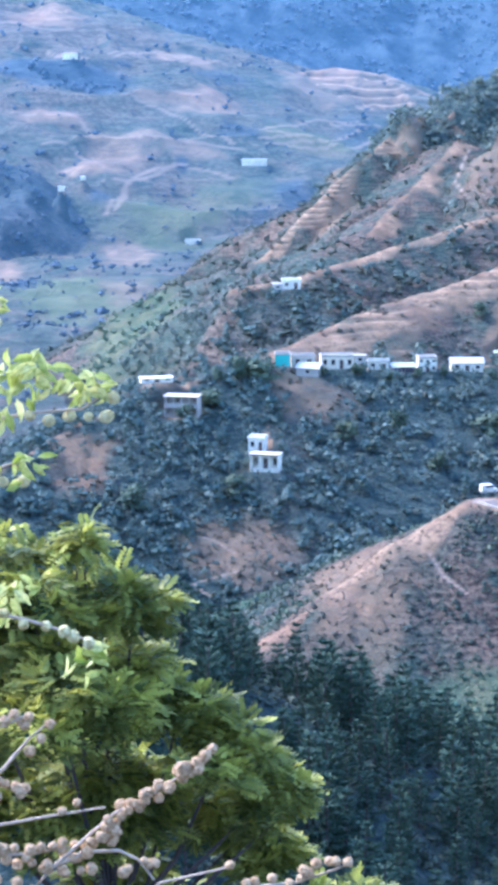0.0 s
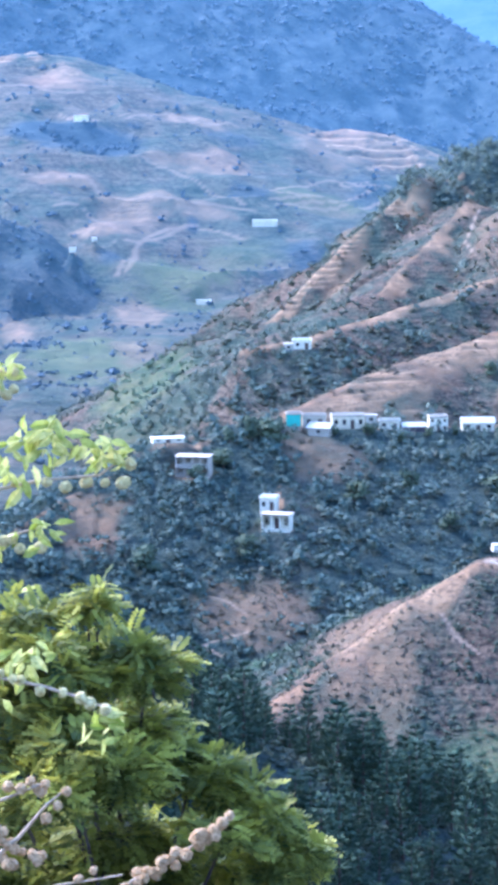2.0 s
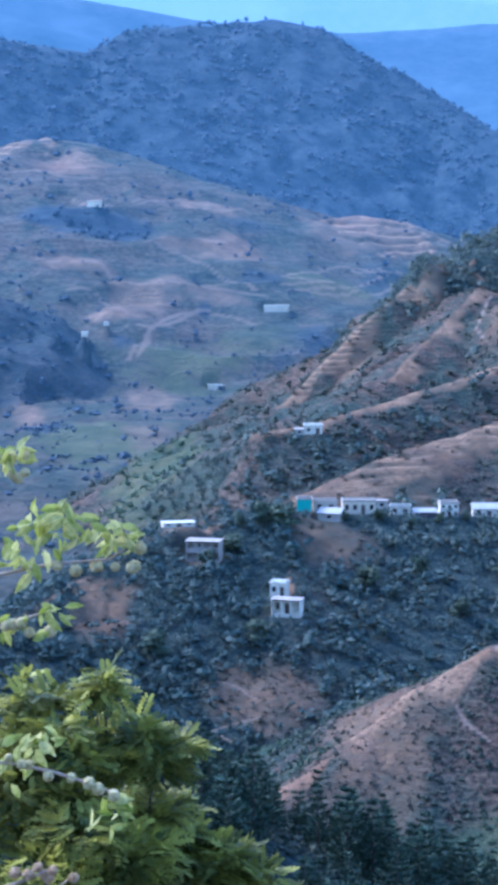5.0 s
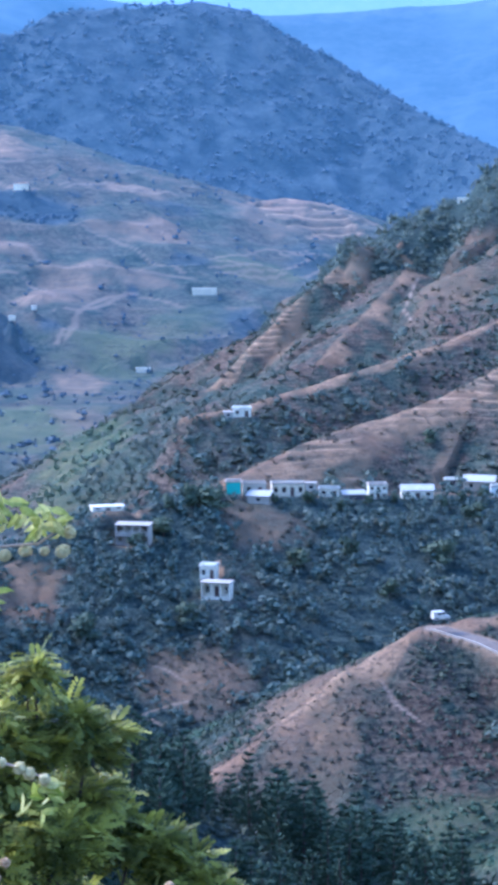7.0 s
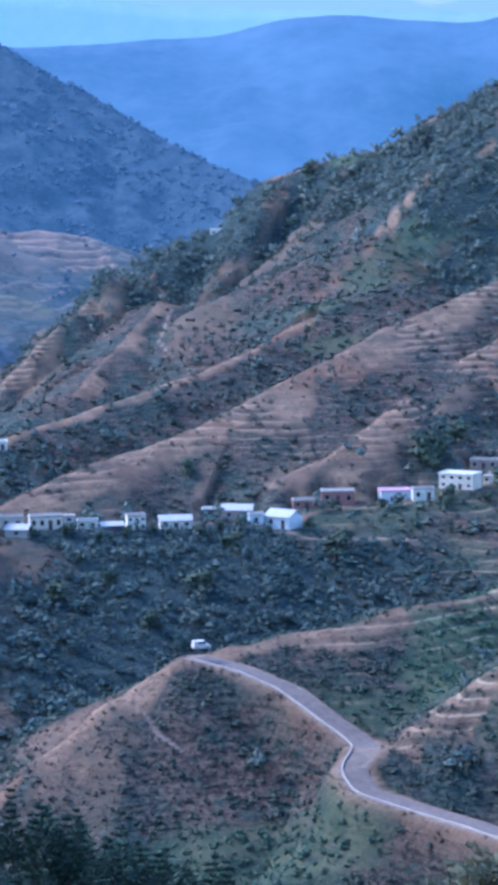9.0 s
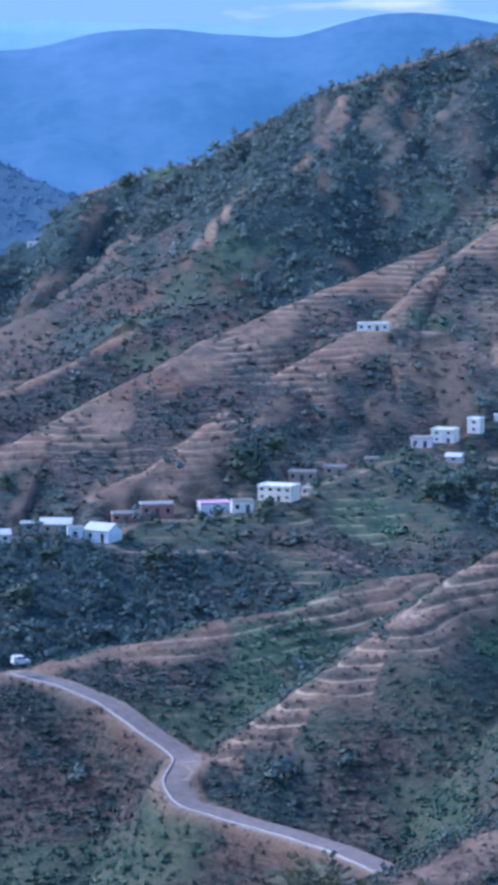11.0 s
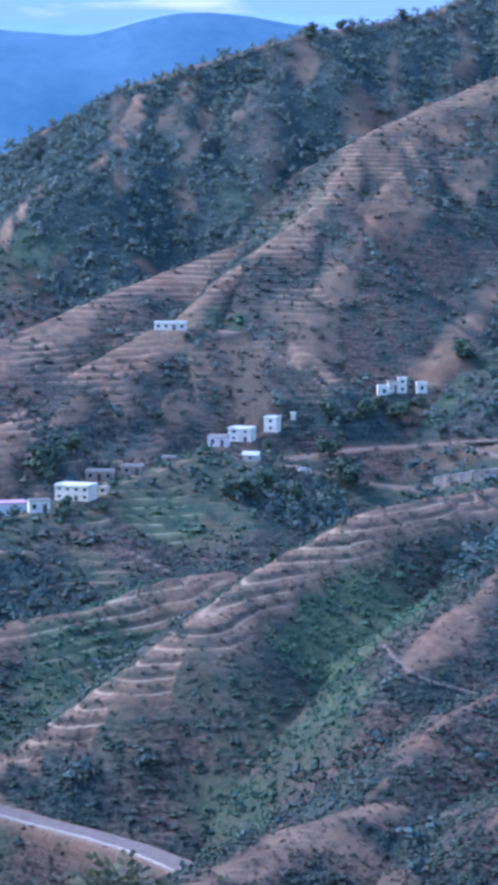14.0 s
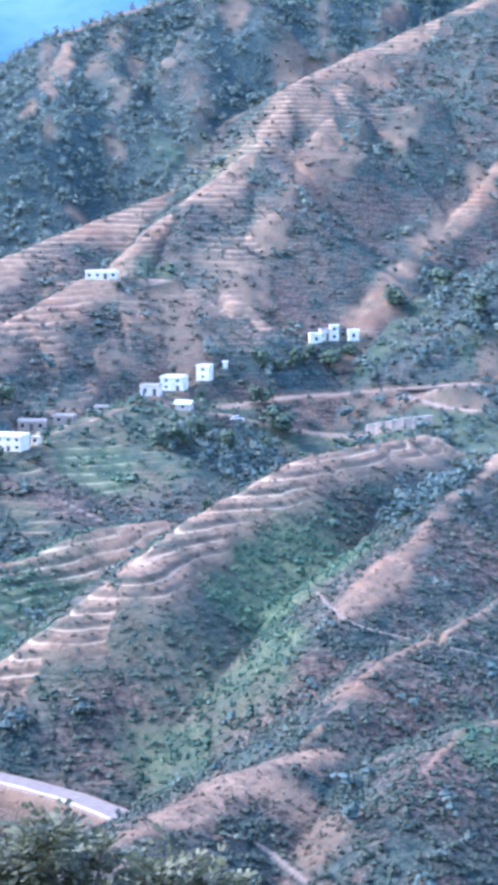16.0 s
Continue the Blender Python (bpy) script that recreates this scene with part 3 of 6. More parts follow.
plot(218.5, 633.8, -66.9, 2.6)
plot(226.6, 637.0, -63.6, 1.2)
plot(200.2, 599.6, -72.0, 2.6)
plot(261.9, 647.2, -57.7, 2.4)
plot(265.0, 647.1, -56.7, 1.9)
plot(268.3, 646.8, -56.8, 1.7)
plot(275.0, 646.3, -57.0, 2.0)
plot(201.8, 691.8, -37.2, 5.4)
plot(113.3, 904.5, -11.4, 3.4)
plot(3.4, 1336.9, -72.9, 7.9)
plot(12.9, 641.8, -72.1, 3.1)
plot(8.8, 640.5, -72.5, 1.6)
plot(-31.8, 1205.7, -110.1, 4.4)
plot(-124.1, 1496.0, -8.2, 5.5)
plot(-97.6, 1255.4, -77.0, 1.7)
plot(-104.7, 1188.9, -79.0, 2.2)


def floor_level(x, y):
    d = np.hypot(x, y)
    front = step(y / np.maximum(d, 0.01), -0.3, 0.7)
    slope = -1.65 - 0.47 * d * front + 0.28 * np.minimum(d, 120) * (1 - front)
    bed = -114 + 7 * rough(x, y, 90.0, 4, 5) + 45 * step(d, 1500, 2600)
    hill = bed + 170 * (1 - step(y / np.maximum(d, 0.01), -0.3, 0.75)) * step(d, 250, 1500)
    return np.maximum(slope, hill)


def distance_to(x, y, line):
    """Distance to a polyline in plan, and the height of the line there."""
    best, height = np.full_like(x, 1e9), np.zeros_like(x)
    for a, b in zip(line, line[1:]):
        ux, uy = b[0] - a[0], b[1] - a[1]
        s = np.clip(((x - a[0]) * ux + (y - a[1]) * uy) / (ux * ux + uy * uy), 0, 1)
        d = np.hypot(x - a[0] - s * ux, y - a[1] - s * uy)
        closer = d < best
        best = np.where(closer, d, best)
        height = np.where(closer, a[2] + s * (b[2] - a[2]), height)
    return best, height


def land(x, y):
    """Height of the ground, and what covers it: dry soil, terrace benches, green fields, trails."""
    x, y = np.asarray(x, float), np.asarray(y, float)
    d0 = np.hypot(x, y)
    x_true, y_true = x, y
    bend = 2.6 * step(d0, 180, 300)
    x, y = x + bend * rough(x, y, 19.0, 3, 91), y + bend * rough(x, y, 19.0, 3, 95)
    z = floor_level(x, y)
    rugged = rough(x, y, 38.0, 4, 11) * np.clip(d0 / 400, 0.2, 2.0)
    fine = rough(x, y, 7.0, 3, 23)
    patch = rough(x, y, 22.0, 4, 31)
    ravine = 1 - 2.2 * np.abs(rough(x, y, 55.0, 2, 61))
    z = z + 2.0 * rugged
    dry = np.zeros_like(z)
    terr = np.zeros_like(z)
    tall = np.full_like(z, 2.0)
    field, wood, bed = 0.0 * z, 0.0 * z, 0.0 * z + 1
    for crest, far, near, top, bare, bare_far, terrace, reach, green, wild, trees, end, ragged, ribs, gap, slant in SPURS:
        h, side, off, flat = np.full_like(z, -1e9), np.zeros_like(z), np.zeros_like(z), np.zeros_like(z)
        for part_no, (a, b) in enumerate(zip(crest, crest[1:])):
            ux, uy = b[0] - a[0], b[1] - a[1]
            s = ((x - a[0]) * ux + (y - a[1]) * uy) / (ux * ux + uy * uy)
            s_free = s
            past = np.maximum(-s, 0) * math.hypot(ux, uy) * end * (part_no == 0)
            s = np.clip(s, 0, 1)
            px, py = x - a[0] - s * ux, y - a[1] - s * uy
            dist = np.hypot(px, py)
            left = ux * py - uy * px
            k = near + (far - near) * step(left / np.hypot(ux, uy), -4, 4)
            drop = np.sqrt(dist * dist + top * top) - top
            hh = a[2] + s * (b[2] - a[2]) - k * drop - past
            better = hh > h
            flat = np.where(better, dist, flat)
            h, side, off = np.where(better, hh, h), np.where(better, left, side), np.where(better, dist + (2.5 * np.maximum(-s_free, 0) * math.hypot(ux, uy) if part_no == 0 else 0), off)
        h = h + wild * (1.2 * rugged * np.clip(off / 20, 0.1, 1) + 0.3 * fine + (3.0 + 3.0 * step(d0, 650, 800)) * ravine * np.clip((off - 6) / 30, 0, 1) * (d0 > 450))
        rib = np.zeros_like(z)
        if ribs:
            ax, ay = crest[-1][0] - crest[0][0], crest[-1][1] - crest[0][1]
            run = ((x - crest[0][0]) * ax + (y - crest[0][1]) * ay) / math.hypot(ax, ay)
            r = (run + slant * flat) / gap + 0.55 * rough(x, y, 1.5 * gap, 3, 67)
            rib = -np.cos(2 * np.pi * r)
            rib = rib * (0.55 + 0.9 * lattice(np.floor(r).astype(np.int64), 0 * np.floor(r).astype(np.int64), 5))
            h = h + ribs * (rib - 1.0) * np.clip((flat - 9) / 34, 0, 1)
        win = h > z
        w = np.where(side > 0, bare_far, bare)
        mine = step(w * (1 + ragged * (patch + 0.4 * fine)) - off, -0.25 * w - 0.5, 0.35 * w + 0.5) * (w > 0)
        if ribs:
            mine = np.maximum(mine, 0.5 * step(rib + 0.5 * patch + 0.35 * fine, 0.55, 1.0) * step(off, 4, 16))
            trees = trees * (0.7 + 0.3 * step(-rib + 0.4 * patch, -0.6, 0.3))
        z = np.where(win, h, z)
        dry = np.where(win, mine, dry)
        terr = np.where(win, (terrace > 0) * step(reach * (1 + 0.6 * patch) - off, 0, 6), terr)
        tall = np.where(win, terrace if terrace else 2.0, tall)
        wood, bed = np.where(win, trees, wood), np.where(win, 0.0, bed)
        field = np.where(win, green * step(patch, -0.2, 0.3), field)
    for kind, cx, cy, across, along, v in COVER:
        r = math.hypot(cx, cy)
        u, w = ((x - cx) * cy - (y - cy) * cx) / r / across, ((x - cx) * cx + (y - cy) * cy) / r / along
        k = v * (1 - step(np.hypot(u, w) + 0.55 * patch + 0.25 * fine, 0.45, 1.1))
        if kind == "field":
            field, dry = np.maximum(field, k), dry * (1 - 0.35 * k)
        elif kind == "wood":
            wood, dry, field = np.maximum(wood, k), dry * (1 - k), field * (1 - k)
        elif kind == "scrub":
            dry = dry * (1 - k)
        else:
            dry, field, wood = np.maximum(dry, k), field * (1 - k), wood * (1 - k)
    dry = dry * np.clip(0.85 + 0.75 * rough(x, y, 5.0, 3, 101), 0.25, 1)
    # benches cut into the terraced slopes
    u = z / tall + (0.4 + 0.4 * step(d0, 430, 520)) * rough(x, y, 34.0, 3, 47)
    terr = terr * np.maximum(np.clip(0.5 + 1.9 * rough(x, y, 26.0, 3, 49), 0.05, 1), 0.9 * field)
    f = u - np.floor(u)
    cut = (step(f, 0.62, 0.98) - f) * tall
    z = z + (0.3 + 0.15 * step(d0, 430, 520)) * terr * cut
    lev = u
    bench = terr * (1 - step(np.abs(f - 0.54), 0.05, 0.2)) * step(patch + 0.6 * fine, -0.2, 0.3)
    dry = dry * (1 - 0.55 * terr * step(f, 0.66, 0.8))
    # the road and footpaths, levelled into the slope
    trail = np.zeros_like(z)
    x, y = x_true, y_true
    for line, half in TRAILS:
        off, height = distance_to(x, y, line)
        k = 1 - step(off, half + 0.3, half + (5.0 if half > 1.5 else 2.2))
        k = k * (line[0][1] < 1000)
        z = z * (1 - k) + height * k
        trail = np.maximum(trail, (1.0 if line[0][1] < 1000 else 0.55) * (1 - step(off + 0.3 * fine, half - 0.1, half + 0.4)))
        near_road = (half > 1.5) * (1 - step(off, half + 0.6, half + 2.4))
        dry, bench, terr = np.maximum(dry, 0.75 * near_road), bench * (1 - k), terr * (1 - k)
    for cx, cy, cz, r in PADS:
        off = np.hypot(x - cx, y - cy)
        k = 1 - step(off, r, r * 1.5 + 2)
        z, bench = z * (1 - k) + cz * k, bench * (1 - k)
    return z, dry, bench, field, trail, wood, bed, lev, terr


def mesh_from(name, verts, faces, material, values={}, smooth=True):
    """A mesh from arrays; faces all have the same number of corners."""
    me = bpy.data.meshes.new(name)
    n, k = faces.shape
    me.vertices.add(len(verts))
    me.vertices.foreach_set("co", verts.astype(np.float32).ravel())
    me.loops.add(n * k)
    me.loops.foreach_set("vertex_index", faces.astype(np.int32).ravel())
    me.polygons.add(n)
    me.polygons.foreach_set("loop_start", np.arange(0, n * k, k, dtype=np.int32))
    me.update(calc_edges=True)
    me.polygons.foreach_set("use_smooth", np.full(n, smooth))
    for key, v in values.items():
        me.attributes.new(key, "FLOAT", "POINT").data.foreach_set("value", v.astype(np.float32).ravel())
    me.materials.append(material)
    return me


def sheet(name, reach, az, material, backdrop):
    """A sheet round the onlooker, finest where the slopes are watched. The hazy land beyond the near slopes is the backdrop's, and the ground runs on beneath it."""
    A, D = np.meshgrid(np.radians(az), reach)
    X, Y = D * np.sin(A), D * np.cos(A)
    z, dry, bench, field, trail, wood, bed, lev, terr = land(X, Y)
    beyond = np.maximum((D > 995) * (A < 0.26), bed * (D > 560) * (A < 0.02))
    z = z - (2 + 58 * step(D, 1000, 1110)) * (1 - beyond if backdrop else beyond)
    m, n = X.shape
    i = np.arange((m - 1) * n).reshape(m - 1, n)
    j = i + 1
    quads = np.stack([i, j, j + n, i + n], -1)[:, :-1].reshape(-1, 4)
    v = np.stack([X, Y, z], -1).reshape(-1, 3)
    # air: strength of the painted haze glow, from distance alone
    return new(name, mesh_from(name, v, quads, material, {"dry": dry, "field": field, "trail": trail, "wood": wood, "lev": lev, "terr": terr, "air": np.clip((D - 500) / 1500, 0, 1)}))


AZ = np.concatenate([np.arange(-180, -30, 6.0), np.arange(-30, -9, 1.5), np.arange(-9, 28.5, 0.085), np.arange(28.5, 45, 1.5), np.arange(45, 180.1, 5.0)])
near_rows = np.concatenate([np.array([0.003, 0.2]), np.geomspace(0.6, 170, 46), np.arange(172, 232, 2.0), np.arange(232, 480, 0.85), np.arange(480, 960, 1.5), np.arange(960, 1110, 6.0),
                            np.geomspace(1110, 4900, 14)])
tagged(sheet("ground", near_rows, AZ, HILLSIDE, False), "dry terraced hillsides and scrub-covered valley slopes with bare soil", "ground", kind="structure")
far_rows = np.concatenate([np.arange(556, 985, 4.0), np.arange(985, 1160, 6.0), np.arange(1160, 1680, 3.5), np.arange(1680, 1800, 6.0), np.arange(1800, 2750, 12.0)])
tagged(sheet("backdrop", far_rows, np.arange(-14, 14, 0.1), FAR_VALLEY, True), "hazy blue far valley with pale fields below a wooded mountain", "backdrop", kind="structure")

# ---- scrub and woods ----
def ball(level):
    bm = bmesh.new()
    bmesh.ops.create_icosphere(bm, subdivisions=level, radius=0.5)
    v = np.array([q.co[:] for q in bm.verts])
    f = np.array([[q.index for q in face.verts] for face in bm.faces])
    bm.free()
    return v, f


EYE = np.eye(3) * 0.5
BALLS = {0: (np.concatenate([EYE, -EYE]), np.array([(0, 1, 2), (1, 3, 2), (3, 4, 2), (4, 0, 2), (1, 0, 5), (3, 1, 5), (4, 3, 5), (0, 4, 5)])), 1: ball(1), 2: ball(2)}


def clump(rng, pieces, tall=1.0, level=1, leaf=(0.1, 0.2)):
    """One bush or crown: a lumpy body with many small leaf sprays standing out of it."""
    v, f = BALLS[level]
    a, b = rng.uniform(0, 6.3, 3), rng.uniform(4, 8, 3)
    lump = 1 + 0.22 * np.sin(v @ np.diag(b) + a).sum(1) / 1.7 + rng.normal(0, 0.09, len(v))
    v = v * (0.82 * lump)[:, None] * np.array([1, 1, tall * 0.95]) + np.array([0, 0, 0.36 * tall])
    v, f = list(v), list(f)
    for k in range(pieces):
        a, u = rng.uniform(0, 2 * np.pi), rng.uniform(-0.3, 1)
        r = 0.5 * rng.uniform(0.7, 1.1)
        q = np.sqrt(max(0.0, 1 - u * u))
        c = np.array([r * q * np.cos(a), r * q * np.sin(a), tall * (0.38 + 0.48 * u * rng.uniform(0.8, 1.1))])
        n = np.array([np.cos(a) * q, np.sin(a) * q, u + 0.3]) + rng.normal(0, 0.4, 3)
        n /= np.linalg.norm(n)
        e = np.cross(n, rng.normal(0, 1, 3))
        e /= np.linalg.norm(e)
        g = np.cross(n, e)
        s, w = rng.uniform(*leaf), rng.uniform(0.5, 1.0)
        base = len(v)
        v += [c - e * s, c - g * s * w + n * 0.05, c + e * s * rng.uniform(0.7, 1.2), c + g * s * w]
        f += [np.array((base, base + 1, base + 2)), np.array((base, base + 2, base + 3))]
    return np.array(v), np.array(f)


def scatter(name, label, category, places, sizes, templates, material, rng, tints, fresh=None, arid=None):
    """One body of many bushes, each a turned and scaled template."""
    places, sizes, tints = np.asarray(places), np.asarray(sizes), np.asarray(tints)
    n = len(places)
    kind = rng.integers(len(templates), size=n)
    a = rng.uniform(0, 2 * np.pi, n)
    sx, sz = sizes * rng.uniform(0.85, 1.2, n), sizes * rng.uniform(0.8, 1.25, n)
    vs, fs, ts, gs, ds, base = [], [], [], [], [], 0
    fresh = tints * 0 if fresh is None else fresh
    arid = tints * 0 if arid is None else arid
    for k, (v, f) in enumerate(templates):
        m = np.nonzero(kind == k)[0]
        c, q, u, w, o = np.cos(a[m])[:, None], np.sin(a[m])[:, None], sx[m][:, None], sz[m][:, None], places[m]
        x, y, z = (v[:, 0] * c - v[:, 1] * q) * u + o[:, :1], (v[:, 0] * q + v[:, 1] * c) * u + o[:, 1:2], v[:, 2] * w + o[:, 2:]
        vs.append(np.stack([x, y, z], -1).reshape(-1, 3))
        fs.append((f[None] + (base + len(v) * np.arange(len(m)))[:, None, None]).reshape(-1, 3))
        ts.append(np.clip(tints[m][:, None] + rng.normal(0, 0.24, (len(m), len(v))), 0, 1).ravel())
        gs.append(np.repeat(fresh[m], len(v)))
        ds.append(np.repeat(arid[m], len(v)))
        base += len(v) * len(m)
    # air carries the painted haze glow of the far leaves
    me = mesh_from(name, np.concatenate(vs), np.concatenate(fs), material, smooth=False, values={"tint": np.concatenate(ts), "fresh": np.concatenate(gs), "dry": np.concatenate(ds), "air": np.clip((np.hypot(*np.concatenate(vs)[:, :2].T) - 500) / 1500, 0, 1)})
    return tagged(new(name, me), label, category, kind="stuff")


def crown(g, lumps, pieces):
    """A tree crown: several uneven lumps grown together, with leaf sprays standing out."""
    vs, fs, n = [], [], 0
    for k in range(lumps):
        v, f = clump(g, pieces, g.uniform(0.7, 1.0), 0, (0.12, 0.24))
        v[:6] = v[:6] * 0.8
        a, r = g.uniform(0, 6.3), g.uniform(0.05, 0.33)
        v = v * g.uniform(0.38, 0.66) + np.array([r * np.cos(a), r * np.sin(a), g.uniform(0.05, 0.55)])
        vs.append(v), fs.append(f + n)
        n += len(v)
    return np.concatenate(vs), np.concatenate(fs)


rng = np.random.default_rng(4)
SMALL = [clump(rng, 5, rng.uniform(0.55, 0.9), 0, (0.15, 0.3)) for k in range(20)]
CROWNS = [crown(rng, 3, 7) for k in range(14)]


def wild_places(count, near, far, left, right, seed):
    """Random places on the land with its cover, denser near by."""
    g = np.random.default_rng(seed)
    d = g.uniform(near, far, count)
    a = np.radians(g.uniform(left, right, count))
    x, y = d * np.sin(a), d * np.cos(a)
    z, dry, bench, field, trail, wood, bed, lev, terr = land(x, y)
    for cx, cy, cz, r in PADS:
        q = math.hypot(cx, cy)
        u, w = ((x - cx) * cy - (y - cy) * cx) / q, ((x - cx) * cx + (y - cy) * cy) / q
        trail = np.where((np.abs(u) < r * 1.25) & (w > -r - (0.7 if q < 690 else 9)) & (w < r + 1), 1.0, trail)
    if near < 600:
        trail = np.where((bed > 0.5) & (d > 555) & (x < 12), 1.0, trail)
    return g, np.stack([x, y, z - 0.15], -1), d, dry, bench, field, trail, wood


def drift(p, size, seed):
    """A slow change of leaf colour over the slopes."""
    return 0.55 * rough(p[:, 0], p[:, 1], size, 3, seed)


g, p, d, dry, bench, field, trail, wood = wild_places(70000, 225, 1060, -8.5, 28, 9)
thick = np.clip(0.6 + 0.9 * rough(p[:, 0], p[:, 1], 30.0, 3, 77), 0.12, 1)
keep = g.uniform(0, 1, len(p)) < thick * (1 - 0.6 * np.clip(dry * 1.1, 0, 1)) * (1 - 0.85 * bench) * (trail < 0.05) * (1 - 0.25 * field) * (1 - 0.6 * wood)
p, d, dry, field = p[keep], d[keep], dry[keep], field[keep]
size = np.clip(g.lognormal(0.0, 0.45, len(p)), 0.4, 2.4) * (1 - 0.45 * dry) * np.clip(d / 450, 0.7, 1.4)
scatter("scrub", "dense dark green and grey scrub covering the slopes", "scrub", p, size, SMALL, BUSH, g, np.clip(g.normal(0.42, 0.2, len(p)) + drift(p, 26.0, 81), 0, 1), np.clip(field * 1.2, 0, 1), np.clip(dry * 1.3, 0, 1))

g, p, d, dry, bench, field, trail, wood = wild_places(46000, 165, 440, -8.5, 28, 14)
thick = np.clip(0.7 + 0.8 * rough(p[:, 0], p[:, 1], 14.0, 3, 79), 0.1, 1)
keep = g.uniform(0, 1, len(p)) < thick * (1 - 0.45 * np.clip(dry, 0, 1)) * (1 - 0.7 * bench) * (trail < 0.05)
p, d, dry, field = p[keep], d[keep], dry[keep], field[keep]
size = np.clip(g.lognormal(-0.2, 0.35, len(p)), 0.35, 1.5) * (1 - 0.5 * dry)
scatter("undergrowth", "low green and grey undergrowth on the nearer slopes", "scrub", p, size, SMALL, UNDERGROWTH, g, np.clip(g.normal(0.42, 0.2, len(p)) + drift(p, 15.0, 83), 0, 1), np.clip(field * 1.3, 0, 1), np.clip(dry * 1.3, 0, 1))

g, p, d, dry, bench, field, trail, wood = wild_places(62000, 235, 1060, -8.5, 28, 19)
thick = np.clip(0.95 + 0.8 * rough(p[:, 0], p[:, 1], 45.0, 3, 78), 0.25, 1)
keep = g.uniform(0, 1, len(p)) < thick * (0.02 + 0.95 * wood) * (1 - 0.97 * np.clip(dry * 1.3, 0, 1)) * (bench < 0.3) * (trail < 0.02) * (1 - 0.9 * field)
p, d = p[keep], d[keep]
size = np.clip(g.lognormal(1.0, 0.42, len(p)), 1.3, 6.0) * np.clip(d / 600, 0.9, 1.08)
# trees beyond 690 m get a paler tint, haze put into leaf colour
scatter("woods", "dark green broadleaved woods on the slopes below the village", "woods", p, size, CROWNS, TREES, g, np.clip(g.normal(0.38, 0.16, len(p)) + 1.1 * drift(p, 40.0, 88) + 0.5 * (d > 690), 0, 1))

def bed_of(p):
    return land(p[:, 0], p[:, 1])[6] > 0.5


g, p, d, dry, bench, field, trail, wood = wild_places(46000, 700, 2600, -9, 24, 29)
keep = g.uniform(0, 1, len(p)) < ((d > 1000) | (bed_of(p) * (p[:, 0] < 0))) * (0.13 + 0.7 * wood) * (1 - 0.85 * dry) * (1 - 0.5 * field) * np.clip(0.7 + 1.4 * rough(p[:, 0], p[:, 1], 60.0, 3, 55), 0.05, 1)
p, d = p[keep], d[keep]
size = np.clip(g.lognormal(1.12, 0.35, len(p)), 1.6, 6.5) * np.clip(d / 1500, 0.7, 1.5)
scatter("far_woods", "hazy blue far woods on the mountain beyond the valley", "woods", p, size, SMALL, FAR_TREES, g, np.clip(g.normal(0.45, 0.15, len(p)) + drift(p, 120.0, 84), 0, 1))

g, p, d, dry, bench, field, trail, wood = wild_places(9000, 690, 1200, -8.5, 1.5, 33)
keep = bed_of(p) * (g.uniform(0, 1, len(p)) < 0.11 * (1 - 0.8 * dry) * np.clip(0.35 + 1.8 * rough(p[:, 0], p[:, 1], 40.0, 3, 57), 0.04, 1))
p, d = p[keep], d[keep]
size = np.clip(g.lognormal(0.9, 0.45, len(p)), 1.0, 6.0)
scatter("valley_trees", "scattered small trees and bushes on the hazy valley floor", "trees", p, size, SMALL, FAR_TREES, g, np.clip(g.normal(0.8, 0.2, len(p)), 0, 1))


# ---- far ridges beyond the valley ----
def far_ridge(crest, material, label, depth):
    """A long ridge: crest, a broken slope towards the valley and a steep back."""
    c = np.array(crest)
    s = np.concatenate([[0], np.cumsum(np.hypot(*np.diff(c[:, :2], axis=0).T))])
    u = np.linspace(0, s[-1], 420)
    x, y, z = (np.interp(u, s, c[:, k]) for k in range(3))
    soft = np.ones(19) / 19
    x, y, z = (np.convolve(np.pad(v, 9, mode="edge"), soft, mode="valid") for v in (x, y, z))
    back = np.linspace(0, 1, 26)[:, None]
    r = np.hypot(x, y)
    X, Y = x - x / r * back * depth, y - y / r * back * depth
    Z = z + 4 * rough(X, Y, 90.0, 4, 3) - (z + 160) * back ** 0.9 + 150 * rough(X, Y, 420.0, 4, 8) * np.minimum(back * 3, 1) * (1 - back)
    X, Y = np.vstack([x + x / r * 60, X]), np.vstack([y + y / r * 60, Y])
    Z = np.vstack([np.full_like(z, -160.0), Z])
    m, n = X.shape
    i = np.arange((m - 1) * n).reshape(m - 1, n)
    j = i + 1
    quads = np.stack([i, j, j + n, i + n], -1)[:, :-1].reshape(-1, 4)
    tagged(new("backdrop", mesh_from("backdrop", np.stack([X, Y, Z], -1).reshape(-1, 3), quads, material)), label, "backdrop", kind="structure")


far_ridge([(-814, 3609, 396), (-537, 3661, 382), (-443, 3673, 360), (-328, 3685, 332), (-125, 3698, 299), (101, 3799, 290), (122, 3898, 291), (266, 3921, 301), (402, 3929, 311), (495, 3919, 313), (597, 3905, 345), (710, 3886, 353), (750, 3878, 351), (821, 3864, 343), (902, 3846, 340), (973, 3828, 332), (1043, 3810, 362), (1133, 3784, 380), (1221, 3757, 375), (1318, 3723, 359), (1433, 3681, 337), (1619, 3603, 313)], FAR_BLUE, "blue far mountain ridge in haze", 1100)
